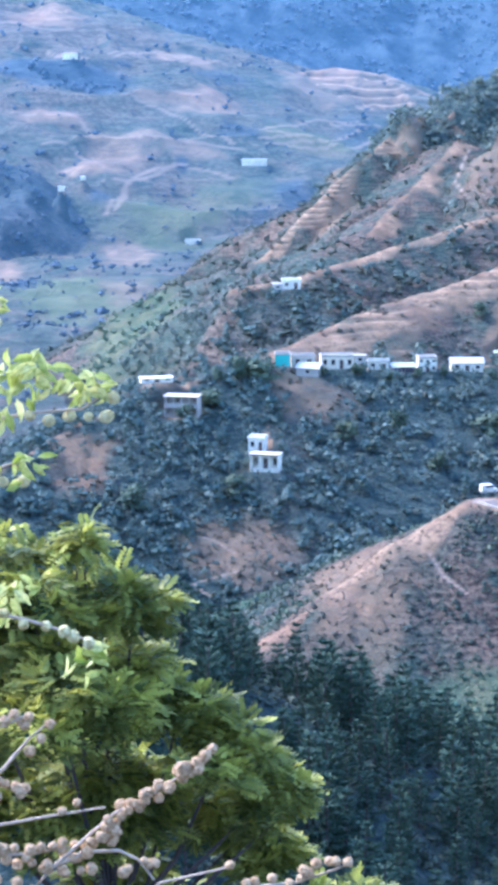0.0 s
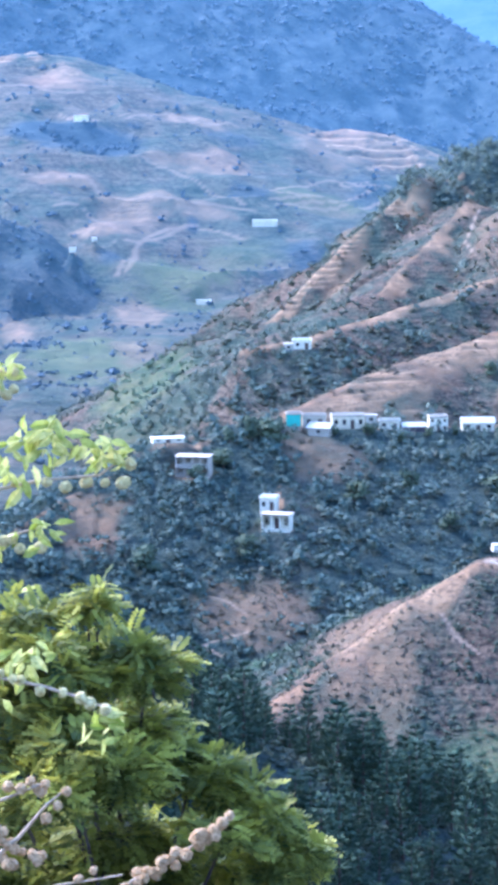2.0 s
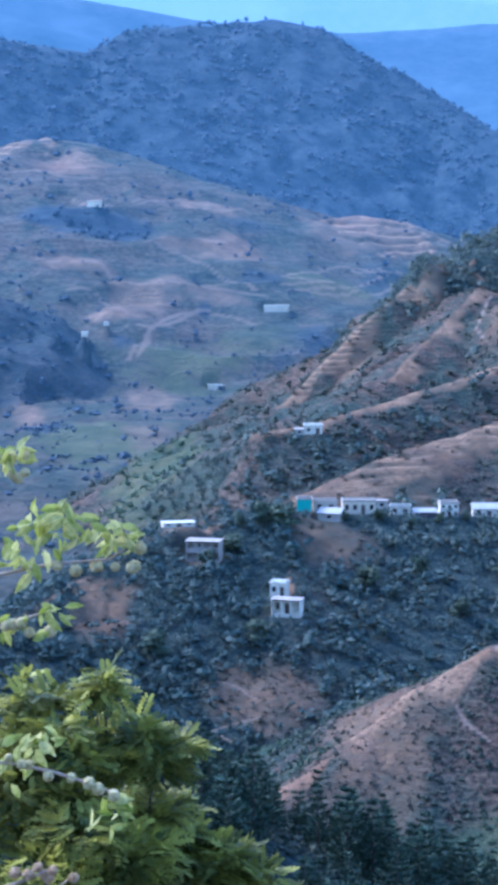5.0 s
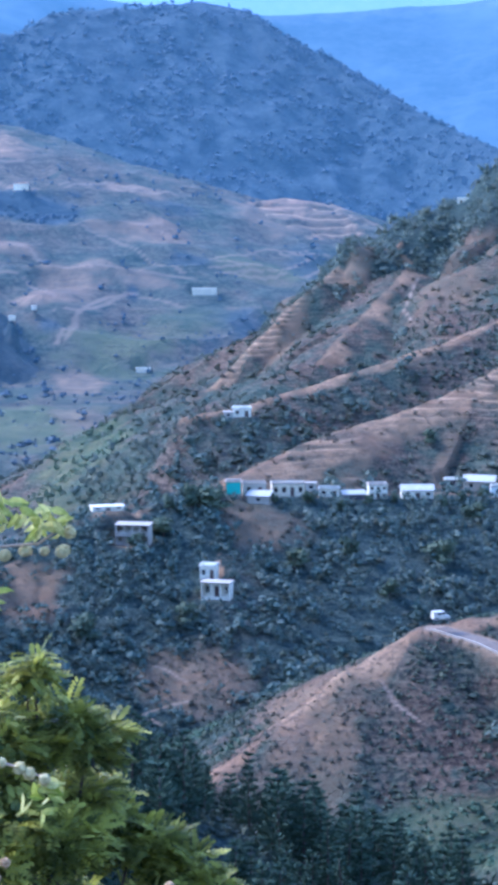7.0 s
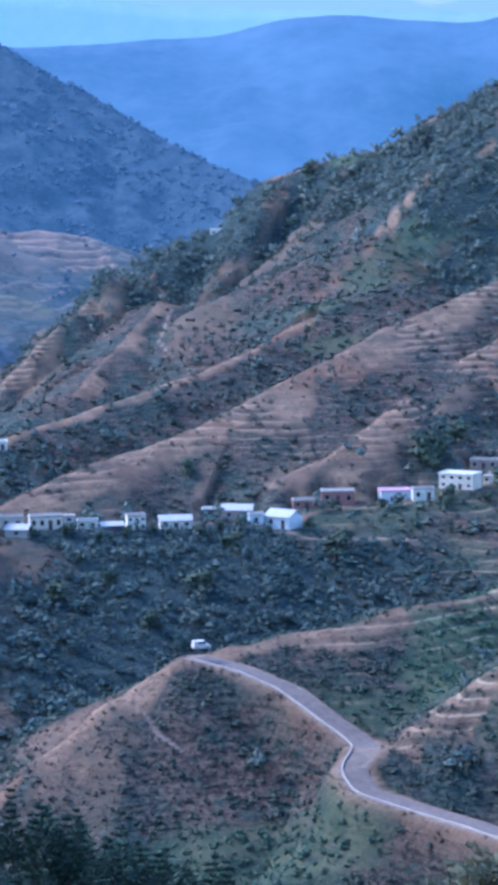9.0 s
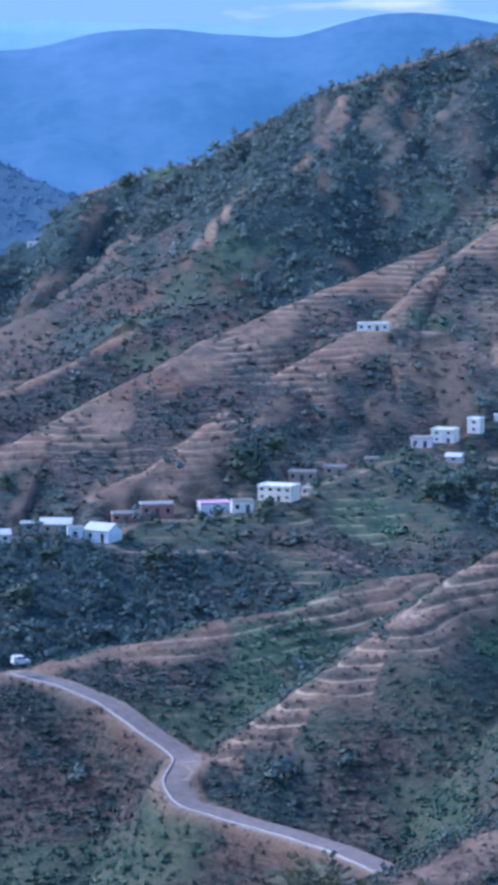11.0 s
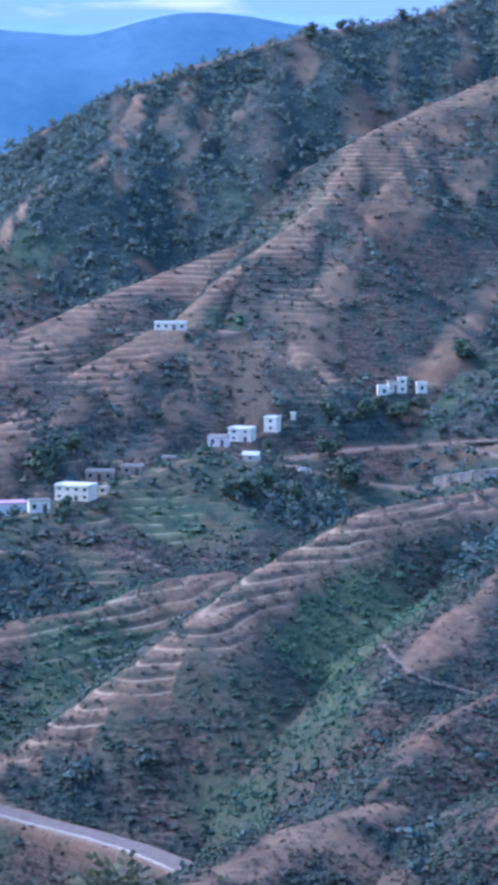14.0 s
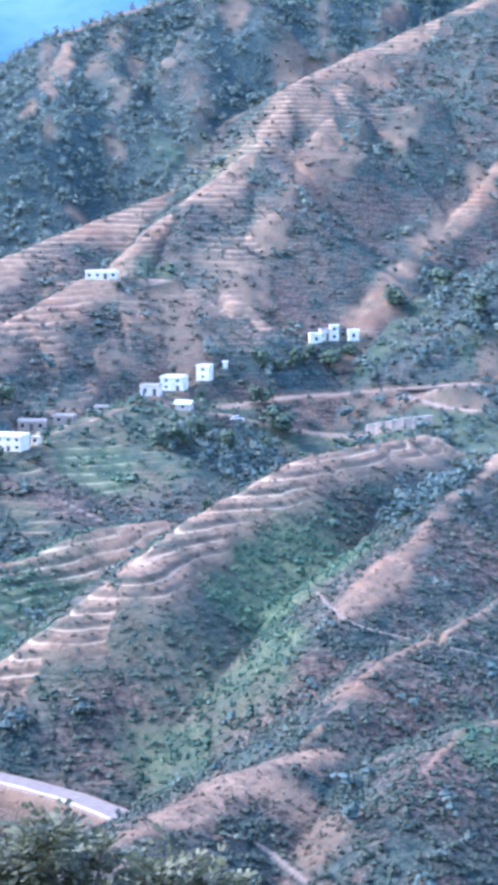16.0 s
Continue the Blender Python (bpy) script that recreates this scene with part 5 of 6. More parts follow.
def road(points, half, label, kerb_side):
    q = smooth_line(points, 1.0)
    d = np.gradient(q[:, :2], axis=0)
    d /= np.linalg.norm(d, axis=1)[:, None]
    n = np.stack([-d[:, 1], d[:, 0]], -1)
    wob = 0.25 * np.sin(np.arange(len(q)) * 0.7) + 0.15 * np.sin(np.arange(len(q)) * 1.9)
    rows = [np.column_stack([q[:, :2] + n * o, q[:, 2] + z]) for o, z in ((-half, -0.5), (-half, 0.05), (0, 0.1), (half, 0.05), (half, -0.5))]
    v = np.stack(rows, 1).reshape(-1, 3)
    i = (np.arange(len(q) - 1)[:, None] * 5 + np.arange(4)[None]).ravel()
    f = np.stack([i, i + 1, i + 6, i + 5], -1)
    tagged(new("road", mesh_from("road", v, f, ASPHALT, smooth=False)), label, "road", kind="structure")
    if kerb_side:
        o = kerb_side * (half - 0.15)
        ring = ((o - 0.11, 0.0), (o - 0.11, 0.36), (o + 0.11, 0.36), (o + 0.11, 0.0))
        v = np.stack([np.column_stack([q[:, :2] + n * (a + 0.1 * wob[:, None]), q[:, 2] + b + 0.08 * wob]) for a, b in ring], 1).reshape(-1, 3)
        i = (np.arange(len(q) - 1)[:, None] * 4 + np.arange(3)[None]).ravel()
        f = np.stack([i, i + 1, i + 5, i + 4], -1)
        tagged(new("trim", mesh_from("trim", v, f, KERB, smooth=False)), "low pale stone parapet along the road edge", "parapet", kind="structure")


road(TRAILS[0][0], 2.15, "dusty grey hill road winding round the spur", -1)
road(TRAILS[1][0], 2.0, "dusty road past the roadside houses", 0)
road(TRAILS[2][0], 1.8, "upper earth road across the slope", 0)


def retaining_wall(points, tall):
    """A battered rubble wall with a coping along the cut below the road."""
    q = smooth_line(points, 0.8)
    d = np.gradient(q[:, :2], axis=0)
    d /= np.linalg.norm(d, axis=1)[:, None]
    n = np.stack([-d[:, 1], d[:, 0]], -1)
    n *= np.sign((n * -q[:, :2]).sum(1))[:, None]
    base = new("retaining_wall")
    base.location = q[0]
    tagged(base, "pinkish rubble retaining wall below the village road", "wall")
    k = np.arange(len(q))
    wob = 0.12 * np.sin(k * 1.3) + 0.08 * np.sin(k * 2.9)
    for name, ring, mat in (("wall_face", ((0.5, -1.5), (0.1, tall), (-0.6, tall), (-0.6, -1.5)), STONE), ("coping", ((0.25, tall), (0.25, tall + 0.3), (-0.7, tall + 0.3), (-0.7, tall)), KERB)):
        v = np.stack([np.column_stack([q[:, :2] + n * (a + wob[:, None]), q[:, 2] + b + wob]) for a, b in ring], 1).reshape(-1, 3) - q[0]
        i = (k[:-1, None] * 4 + np.arange(4)[None]).ravel()
        j = (k[:-1, None] * 4 + (np.arange(4)[None] + 1) % 4).ravel()
        ob = new(name, mesh_from(name, v, np.stack([i, j, j + 4, i + 4], -1), mat, smooth=False))
        ob.parent = base


retaining_wall([(260.0, 600.6, -82.8), (263.0, 597.7, -81.7), (266.1, 594.1, -80.9), (271.2, 590.7, -79.6), (277.2, 587.4, -79.1)], 3.2)

# ---- pines and single trees ----
BARK = plain("brown_bark", (0.06, 0.045, 0.035), (0.12, 0.09, 0.07), 9.0, 0.95, 0.02)
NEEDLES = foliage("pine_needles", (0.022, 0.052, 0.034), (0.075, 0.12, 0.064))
CROWN = foliage("broadleaf_crown", (0.05, 0.078, 0.045), (0.13, 0.16, 0.082))


def tube(points, radii, sides=6):
    """A tapered bent pole as a bmesh."""
    bm = bmesh.new()
    rings = []
    for k, (p, r) in enumerate(zip(points, radii)):
        p = Vector(p)
        a = Vector(points[max(k - 1, 0)])
        b = Vector(points[min(k + 1, len(points) - 1)])
        q = (b - a).to_track_quat("Z", "Y")
        rings.append([bm.verts.new(p + q @ Vector((r * math.cos(2 * math.pi * s / sides), r * math.sin(2 * math.pi * s / sides), 0))) for s in range(sides)])
    for one, two in zip(rings, rings[1:]):
        for s in range(sides):
            bm.faces.new((one[s], one[(s + 1) % sides], two[(s + 1) % sides], two[s]))
    bm.faces.new(rings[0][::-1]), bm.faces.new(rings[-1])
    return bm


def pine(seed):
    """A pine 1 m high for scaling: bare lower trunk, whorls of boughs that rise at the tips, set with needle tufts."""
    g = np.random.default_rng(seed)
    base = new("pine_tree")
    lean = g.normal(0, 0.015, 2)
    part("trunk", tube([(0, 0, -0.08), (lean[0], lean[1], 0.5), (2 * lean[0], 2 * lean[1], 0.98)], (0.018, 0.012, 0.003)), BARK, base)
    vs, fs, ts = [], [], []
    for k in range(11):
        u = 0.14 + 0.84 * k / 10
        reach = (0.2 * (1 - u) ** 0.75 + 0.02) * g.uniform(0.8, 1.15)
        for b in range(7 if u < 0.8 else 5):
            a = 2.4 * k + 6.283 * b / 7 + g.normal(0, 0.25)
            long, lift, shade = reach * g.uniform(0.65, 1.2), g.normal(0.0, 0.1), g.uniform(0, 0.6)
            for q in (0.3, 0.55, 0.8, 1.0):
                c = np.array([2 * lean[0] * u + q * long * math.cos(a), 2 * lean[1] * u + q * long * math.sin(a), u + q * long * lift + 0.25 * long * (q * q - 0.6 * q)])
                for w in range(3):
                    side = g.normal(0, 1, 3)
                    tip = c + (np.array([math.cos(a), math.sin(a), 1.1]) * 0.55 + side * np.array([0.55, 0.55, 0.3])) * 0.055 * (1.25 - 0.45 * u)
                    e = np.cross(tip - c, g.normal(0, 1, 3))
                    e *= 0.009 / np.linalg.norm(e)
                    n = len(vs)
                    vs += [c - e, c + e, tip + 0.7 * e, tip - 0.7 * e]
                    fs.append((n, n + 1, n + 2, n + 3))
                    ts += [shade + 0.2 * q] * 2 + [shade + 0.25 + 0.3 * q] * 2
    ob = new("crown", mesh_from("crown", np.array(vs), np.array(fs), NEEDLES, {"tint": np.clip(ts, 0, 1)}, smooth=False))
    ob.parent = base
    return tagged(base, "dark green pine tree on the near slope", "pine", group="pines on the near slope")


def broadleaf(seed):
    """A small round hill tree 1 m high for scaling: forked trunk, crown of several lobes of leaf sprays."""
    g = np.random.default_rng(seed)
    base = new("tree")
    part("trunk", tube([(0, 0, -0.06), (0.01, 0.01, 0.25), (0.03, -0.01, 0.6)], (0.035, 0.026, 0.01)), BARK, base)
    for k in range(3):
        a = 2.1 * k + seed
        part("limb", tube([(0.01, 0.0, 0.24), (0.13 * math.cos(a), 0.13 * math.sin(a), 0.46), (0.22 * math.cos(a), 0.22 * math.sin(a), 0.66)], (0.02, 0.012, 0.004), 5), BARK, base)
    vs, fs, ts, n = [], [], [], 0
    for k in range(13):
        v, f = clump(g, 34, g.uniform(0.7, 1.0), 0, (0.09, 0.19))
        a, r = g.uniform(0, 6.3), g.uniform(0.0, 0.3)
        v = v * g.uniform(0.26, 0.5) + np.array([r * np.cos(a), r * np.sin(a), g.uniform(0.05, 0.62)])
        vs.append(v), fs.append(f + n), ts.append(np.full(len(v), g.uniform(0.1, 0.8)))
        n += len(v)
    ob = new("crown", mesh_from("crown", np.concatenate(vs), np.concatenate(fs), CROWN, {"tint": np.clip(np.concatenate(ts) + g.normal(0, 0.2, n), 0, 1)}, smooth=False))
    ob.parent = base
    return tagged(base, "dark green spreading tree on the hillside", "tree", group="single trees on the slopes")


def plant_out(kinds, spots):
    heights = land(np.array([q[0] for q in spots]), np.array([q[1] for q in spots]))[0]
    for k, (x, y, tall) in enumerate(spots):
        z = float(heights[k])
        m = pose(x, y, z, 0, 0, 77 * k % 360)
        wide = tall * (1.1 + 0.25 * math.sin(k * 1.7))
        made = kinds[k % len(kinds)] if k < len(kinds) else copy_thing(kinds[k % len(kinds)], m)
        made.matrix_world = m @ Matrix.Diagonal((wide, wide, tall, 1))


SPOTS = [(325.9, 894.5, 8.6), (345.2, 908.1, 5.7), (380.4, 920.5, 5.8), (64.2, 586.5, 5.8), (134.1, 587.9, 10.0), (144.4, 598.8, 8.2), (132.4, 556.0, 4.9), (131.4, 381.5, 3.2), (232.3, 618.8, 7.4), (186.5, 566.1, 8.7), (202.1, 567.1, 8.8), (218.0, 582.0, 6.6), (232.2, 602.8, 10.0), (238.2, 636.4, 8.2), (249.0, 634.4, 7.3), (261.6, 636.3, 8.3), (-14.6, 472.3, 3.8), (-7.2, 490.9, 4.6)]
SPOTS += [(-1.9, 492.0, 6.6), (-8.4, 482.4, 5.8), (67.3, 514.1, 5.5), (181.2, 565.2, 7.9), (195.4, 572.6, 8.1), (3.5, 492.5, 7.9), (95.6, 524.4, 7.8), (134.2, 584.8, 10.0), (296.5, 660.5, 8.7), (319.9, 669.5, 9.9), (314.5, 632.1, 10.0), (55.4, 477.3, 3.8), (-24.3, 436.8, 6.4), (-3.0, 446.0, 5.9), (34.9, 484.7, 5.8), (42.7, 469.1, 5.7), (56.5, 489.3, 6.6), (21.4, 477.0, 6.4)]
SPOTS += [(18, 502, 3.0), (26, 507, 3.6), (34, 509, 2.8), (41, 512, 3.4), (48, 515, 3.0), (60, 519, 4.2), (66, 527, 3.2), (72, 534, 3.8), (91, 539, 3.4), (100, 553, 3.6), (113, 551, 3.0), (131, 552, 4.0), (143, 556, 3.2), (199, 603, 3.4), (213, 622, 4.2), (258, 640, 5.6), (266, 640, 5.2), (272, 641, 5.0), (254, 636, 4.8), (244, 634, 5.0), (205, 683, 2.6), (152.9, 905.0, 7.5)]
plant_out([broadleaf(k) for k in range(4)], SPOTS)

g = np.random.default_rng(31)
pine_spots = []
while len(pine_spots) < 260:
    a, d = math.radians(g.uniform(-8.5, 7.5)), g.uniform(160, 246)
    x, y = d * math.sin(a), d * math.cos(a)
    if all(math.hypot(x - q[0], y - q[1]) > 1.5 for q in pine_spots):
        pine_spots.append((x, y, float(g.uniform(5.0, 9.5))))
plant_out([pine(k) for k in range(5)], pine_spots)


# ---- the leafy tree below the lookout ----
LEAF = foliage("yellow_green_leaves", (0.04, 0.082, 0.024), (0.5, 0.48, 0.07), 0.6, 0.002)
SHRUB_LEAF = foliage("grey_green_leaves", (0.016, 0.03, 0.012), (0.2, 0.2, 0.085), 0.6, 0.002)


def glowing_through(m, share):
    """Leaves that let some of the light through."""
    t = m.node_tree
    p, out = t.nodes["Principled BSDF"], t.nodes["Material Output"]
    leaf = t.nodes.new("ShaderNodeBsdfTranslucent")
    t.links.new(p.inputs["Base Color"].links[0].from_socket, leaf.inputs["Color"])
    both = t.nodes.new("ShaderNodeMixShader")
    both.inputs[0].default_value = share
    t.links.new(p.outputs[0], both.inputs[1])
    t.links.new(leaf.outputs[0], both.inputs[2])
    t.links.new(both.outputs[0], out.inputs["Surface"])


glowing_through(LEAF, 0.28)
glowing_through(SHRUB_LEAF, 0.3)
for mat in (LEAF, SHRUB_LEAF):
    mat.node_tree.nodes["Principled BSDF"].inputs["Specular IOR Level"].default_value = 0.3


def spray(g, pairs, length, width):
    """A feathered leaf: leaflets in pairs along a drooping rib."""
    v, f = [], []
    for k in range(pairs):
        u = (k + 0.6) / pairs
        rib = np.array([u, 0, -0.35 * u * u])
        for s in (-1, 1):
            tip = rib + np.array([0.16, s * width * (1 - 0.55 * abs(u - 0.45)), -0.06 + g.normal(0, 0.05)])
            mid = (rib + tip) / 2
            q = np.array([0.125, 0, 0])
            n = len(v)
            v += [rib, mid - q, tip, mid + q + np.array([0, 0, 0.03])]
            f.append((n, n + 1, n + 2, n + 3))
    return np.array(v) * length, np.array(f)


def leaf_mass(g, lobes, count, sprays, droop=0.25):
    """Sprays set over and inside tufts that bulge out of round lobes (x, y, z, r), pointing outwards; the outer and
    upper ones paler, the inner darker, as light and shade put into the tint.
    """
    tufts = []
    for cx, cy, cz, r in lobes:
        for k in range(9):
            u = g.normal(0, 1, 3)
            u[2] = abs(u[2]) - 0.3
            u *= r * g.uniform(0.55, 0.8) / np.linalg.norm(u)
            tufts.append((cx + u[0], cy + u[1], cz + 0.85 * u[2], r * g.uniform(0.32, 0.5)))
    lobes = tufts
    vs, fs, ts, n = [], [], [], 0
    share = np.array([l[3] ** 2 for l in lobes])
    for k in g.choice(len(lobes), count, p=share / share.sum()):
        cx, cy, cz, r = lobes[k]
        out = g.normal(0, 1, 3)
        out[2] = abs(out[2]) * 0.9 - 0.25
        out /= np.linalg.norm(out)
        p = np.array([cx, cy, cz]) + out * r * (far := g.uniform(0.35, 1.03)) * np.array([1, 1, 0.85])
        fwd = out * np.array([1, 1, 0.35]) + g.normal(0, 0.35, 3) + np.array([0, 0, -droop * 0.3])
        fwd /= np.linalg.norm(fwd)
        side = np.cross(np.array([0, 0, 1.0]) + g.normal(0, 0.3, 3), fwd)
        side /= np.linalg.norm(side)
        up = np.cross(fwd, side)
        v, f = sprays[g.integers(len(sprays))]
        w = (v[:, :1] * fwd + v[:, 1:2] * side + v[:, 2:] * up) * g.uniform(0.7, 1.25) + p
        vs.append(w), fs.append(f + n)
        # light on top and shade within each tuft, painted through tint
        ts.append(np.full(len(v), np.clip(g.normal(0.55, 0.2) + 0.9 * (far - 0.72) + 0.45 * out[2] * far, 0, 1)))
        n += len(v)
    return np.concatenate(vs), np.concatenate(fs), np.concatenate(ts)


def leafy_tree():
    g = np.random.default_rng(8)
    lobes = [(-1.61, 19.93, -4.61, 0.17), (-2.30, 19.97, -4.84, 0.27), (-1.67, 19.93, -4.83, 0.24), (-2.08, 19.59, -5.31, 0.51), (-1.53, 20.14, -5.51, 0.59), (-1.08, 19.97, -5.27, 0.32), (-2.75, 19.81, -6.02, 0.85), (-1.90, 19.51, -6.21, 0.91), (-1.10, 20.27, -6.33, 0.59), (-0.67, 19.99, -6.59, 0.51), (-0.26, 19.80, -6.99, 0.59), (0.22, 20.00, -7.39, 0.40), (0.47, 20.19, -7.52, 0.21), (-0.82, 20.58, -7.69, 0.80), (-1.84, 20.42, -7.63, 1.01), (-0.13, 20.80, -8.27, 0.59), (-2.95, 20.19, -7.42, 0.85), (0.99, 20.88, -8.80, 0.37), (-1.18, 20.77, -8.87, 0.91)]
    base = new("leafy_tree")
    x0, y0 = -1.49, 20.25
    z0 = float(land(np.array([x0]), np.array([y0]))[0][0])
    base.location = (x0, y0, z0)
    tagged(base, "bright yellow-green tree with feathery leaves below the lookout", "tree")
    at = Vector((x0, y0, z0))
    fork = Vector((0.1, -0.1, 2.6))
    part("trunk", tube([(0, 0, -0.3), (0.08, 0, 1.2), fork], (0.16, 0.13, 0.1), 10), BARK, base)
    for k, (lx, ly, lz, r) in enumerate(lobes):
        tip = Vector((lx, ly, lz)) - at
        mid = fork.lerp(tip, 0.5) + Vector((0.1 * math.sin(k * 2.1), 0.1 * math.cos(k * 1.3), -0.15))
        part("limb", tube([fork - Vector((0, 0, 0.1)), mid, tip + Vector((0, 0, 0.3 * r))], (0.045, 0.025, 0.008), 7), BARK, base)
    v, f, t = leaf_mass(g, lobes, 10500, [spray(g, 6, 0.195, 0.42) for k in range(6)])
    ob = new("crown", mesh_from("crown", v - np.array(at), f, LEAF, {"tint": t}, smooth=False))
    ob.parent = base
    tagged(ob, "feathery yellow-green leaf sprays")


leafy_tree()


def shrub():
    g = np.random.default_rng(12)
    lobes = [(6.05, 23.23, -7.85, 0.31), (6.73, 23.35, -8.21, 0.32), (7.34, 22.64, -8.19, 0.29), (5.61, 23.54, -8.17, 0.32), (7.94, 22.97, -8.51, 0.26), (5.96, 23.56, -8.36, 0.45), (6.17, 23.61, -9.02, 0.77), (7.20, 23.31, -9.27, 0.77)]
    x0, y0 = lobes[0][0], lobes[0][1]
    z0 = float(land(np.array([x0]), np.array([y0]))[0][0])
    base = new("shrub")
    base.location = (x0, y0, z0)
    tagged(base, "grey-green leafy shrub top below the lookout", "shrub")
    at = Vector((x0, y0, z0))
    part("trunk", tube([(0, 0, -0.3), (0.05, 0, 0.8), (0.0, 0.1, 1.6)], (0.09, 0.07, 0.05), 8), BARK, base)
    for k, (lx, ly, lz, r) in enumerate(lobes):
        tip = Vector((lx, ly, lz)) - at
        part("limb", tube([(0.02, 0.05, 1.3), Vector((0, 0.1, 1.5)).lerp(tip, 0.6) - Vector((0, 0, 0.1)), tip + Vector((0, 0, r * 0.6))], (0.04, 0.02, 0.006), 6), BARK, base)
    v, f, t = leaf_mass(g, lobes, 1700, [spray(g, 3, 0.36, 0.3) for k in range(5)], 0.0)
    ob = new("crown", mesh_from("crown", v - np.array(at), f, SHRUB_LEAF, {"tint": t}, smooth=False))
    ob.parent = base


shrub()

# ---- the tall weeds in front of the lookout: dry seed heads and a leafy sprig ----
POD = foliage("dry_seed_husk", (0.44, 0.28, 0.12), (0.74, 0.53, 0.27), 0.8, 0.001)
PALE_POD = foliage("pale_yellow_husk", (0.6, 0.5, 0.18), (0.8, 0.7, 0.34), 0.7, 0.001)
STALK = plain("dry_stalk", (0.4, 0.29, 0.15), (0.55, 0.42, 0.25), 60.0, 0.8, 0.0005)
SPRIG_LEAF = foliage("sprig_leaves", (0.3, 0.36, 0.04), (0.75, 0.7, 0.25), 0.5, 0.001)
glowing_through(SPRIG_LEAF, 0.4)


def husk_mesh(seed, material):
    """A papery seed head: overlapping husks round a small ball, 1 m across for scaling."""
    g = np.random.default_rng(seed)
    bm = bmesh.new()
    bmesh.ops.create_icosphere(bm, subdivisions=2, radius=0.4)
    for v in bm.verts:
        v.co *= 1 + 0.1 * math.sin(9 * v.co.x + seed) * math.cos(8 * v.co.z)
    bmesh.ops.poke(bm, faces=bm.faces, offset=0.09)
    for v in bm.verts:
        v.co *= g.uniform(0.93, 1.1)
    me = bpy.data.meshes.new("seed_head")
    bm.to_mesh(me)
    bm.free()
    n = len(me.vertices)
    me.attributes.new("tint", "FLOAT", "POINT").data.foreach_set("value", np.clip(g.normal(0.5, 0.3, n), 0, 1).astype(np.float32))
    me.materials.append(material)
    return me


HUSKS = [husk_mesh(k, POD) for k in range(5)]
PALE_HUSKS = [husk_mesh(k + 9, PALE_POD) for k in range(3)]


def weed(label, stems, runs, tufts, husks, seed):
    """A tall weed: stalks through given points, runs of seed heads (from, to, how many, spread, size), tufts of leaves (middle, how many, spread, length)."""
    g = np.random.default_rng(seed)
    foot = Vector(stems[0][0])
    base = new("weed")
    base.location = foot
    tagged(base, label, "weed", group="tall weeds before the lookout")
    for points in stems:
        n = len(points)
        part("stalk", tube([Vector(p) - foot for p in points], [0.0042 - 0.0028 * k / max(n - 1, 1) for k in range(n)], 6), STALK, base)
    heads = [(*(np.array(a) + (np.array(b) - np.array(a)) * (k / max(count - 1, 1)) + g.normal(0, wide, 3)), size * g.uniform(0.85, 1.15))
             for a, b, count, wide, size in runs for k in range(count)]
    leaves = [(*(np.array(c) + g.normal(0, wide, 3)), size * g.uniform(0.7, 1.2), g.uniform(-2.6, 0.9)) for c, count, wide, size in tufts for k in range(int(1.7 * count))]
    for x, y, z, size in heads:
        ob = new("seed_head", husks[g.integers(len(husks))])
        ob.parent = base
        ob.matrix_basis = Matrix.LocRotScale(Vector((x, y, z)) - foot, Euler(g.uniform(0, 6, 3)), Vector((size, size, size * g.uniform(0.9, 1.15))))
    for x, y, z, size, turn in leaves:
        bm = bmesh.new()
        ring = [(0, 0, 0), (0.3, 0.2, 0.05), (0.65, 0.17, 0.03), (1, 0, -0.12), (0.65, -0.17, 0.03), (0.3, -0.2, 0.05)]
        vs = [bm.verts.new(c) for c in ring]
        rib = [bm.verts.new(c) for c in ((0.32, 0, -0.02), (0.66, 0, -0.05))]
        for q in ((vs[0], rib[0], vs[1]), (vs[1], rib[0], rib[1], vs[2]), (vs[2], rib[1], vs[3]), (vs[3], rib[1], vs[4]), (vs[4], rib[1], rib[0], vs[5]), (vs[5], rib[0], vs[0])):
            bm.faces.new(q)
        me = bpy.data.meshes.new("leaf")
        bm.to_mesh(me)
        bm.free()
        me.attributes.new("tint", "FLOAT", "POINT").data.foreach_set("value", np.clip(g.normal(0.5, 0.1, len(me.vertices)) + g.normal(0, 0.25), 0, 1).astype(np.float32))
        me.materials.append(SPRIG_LEAF)
        ob = new("leaf", me)
        ob.parent = base
        ob.matrix_basis = Matrix.LocRotScale(Vector((x, y, z)) - foot, Euler((g.uniform(0.6, 1.7), -turn, g.normal(0, 0.5))), Vector((size, size, size)))


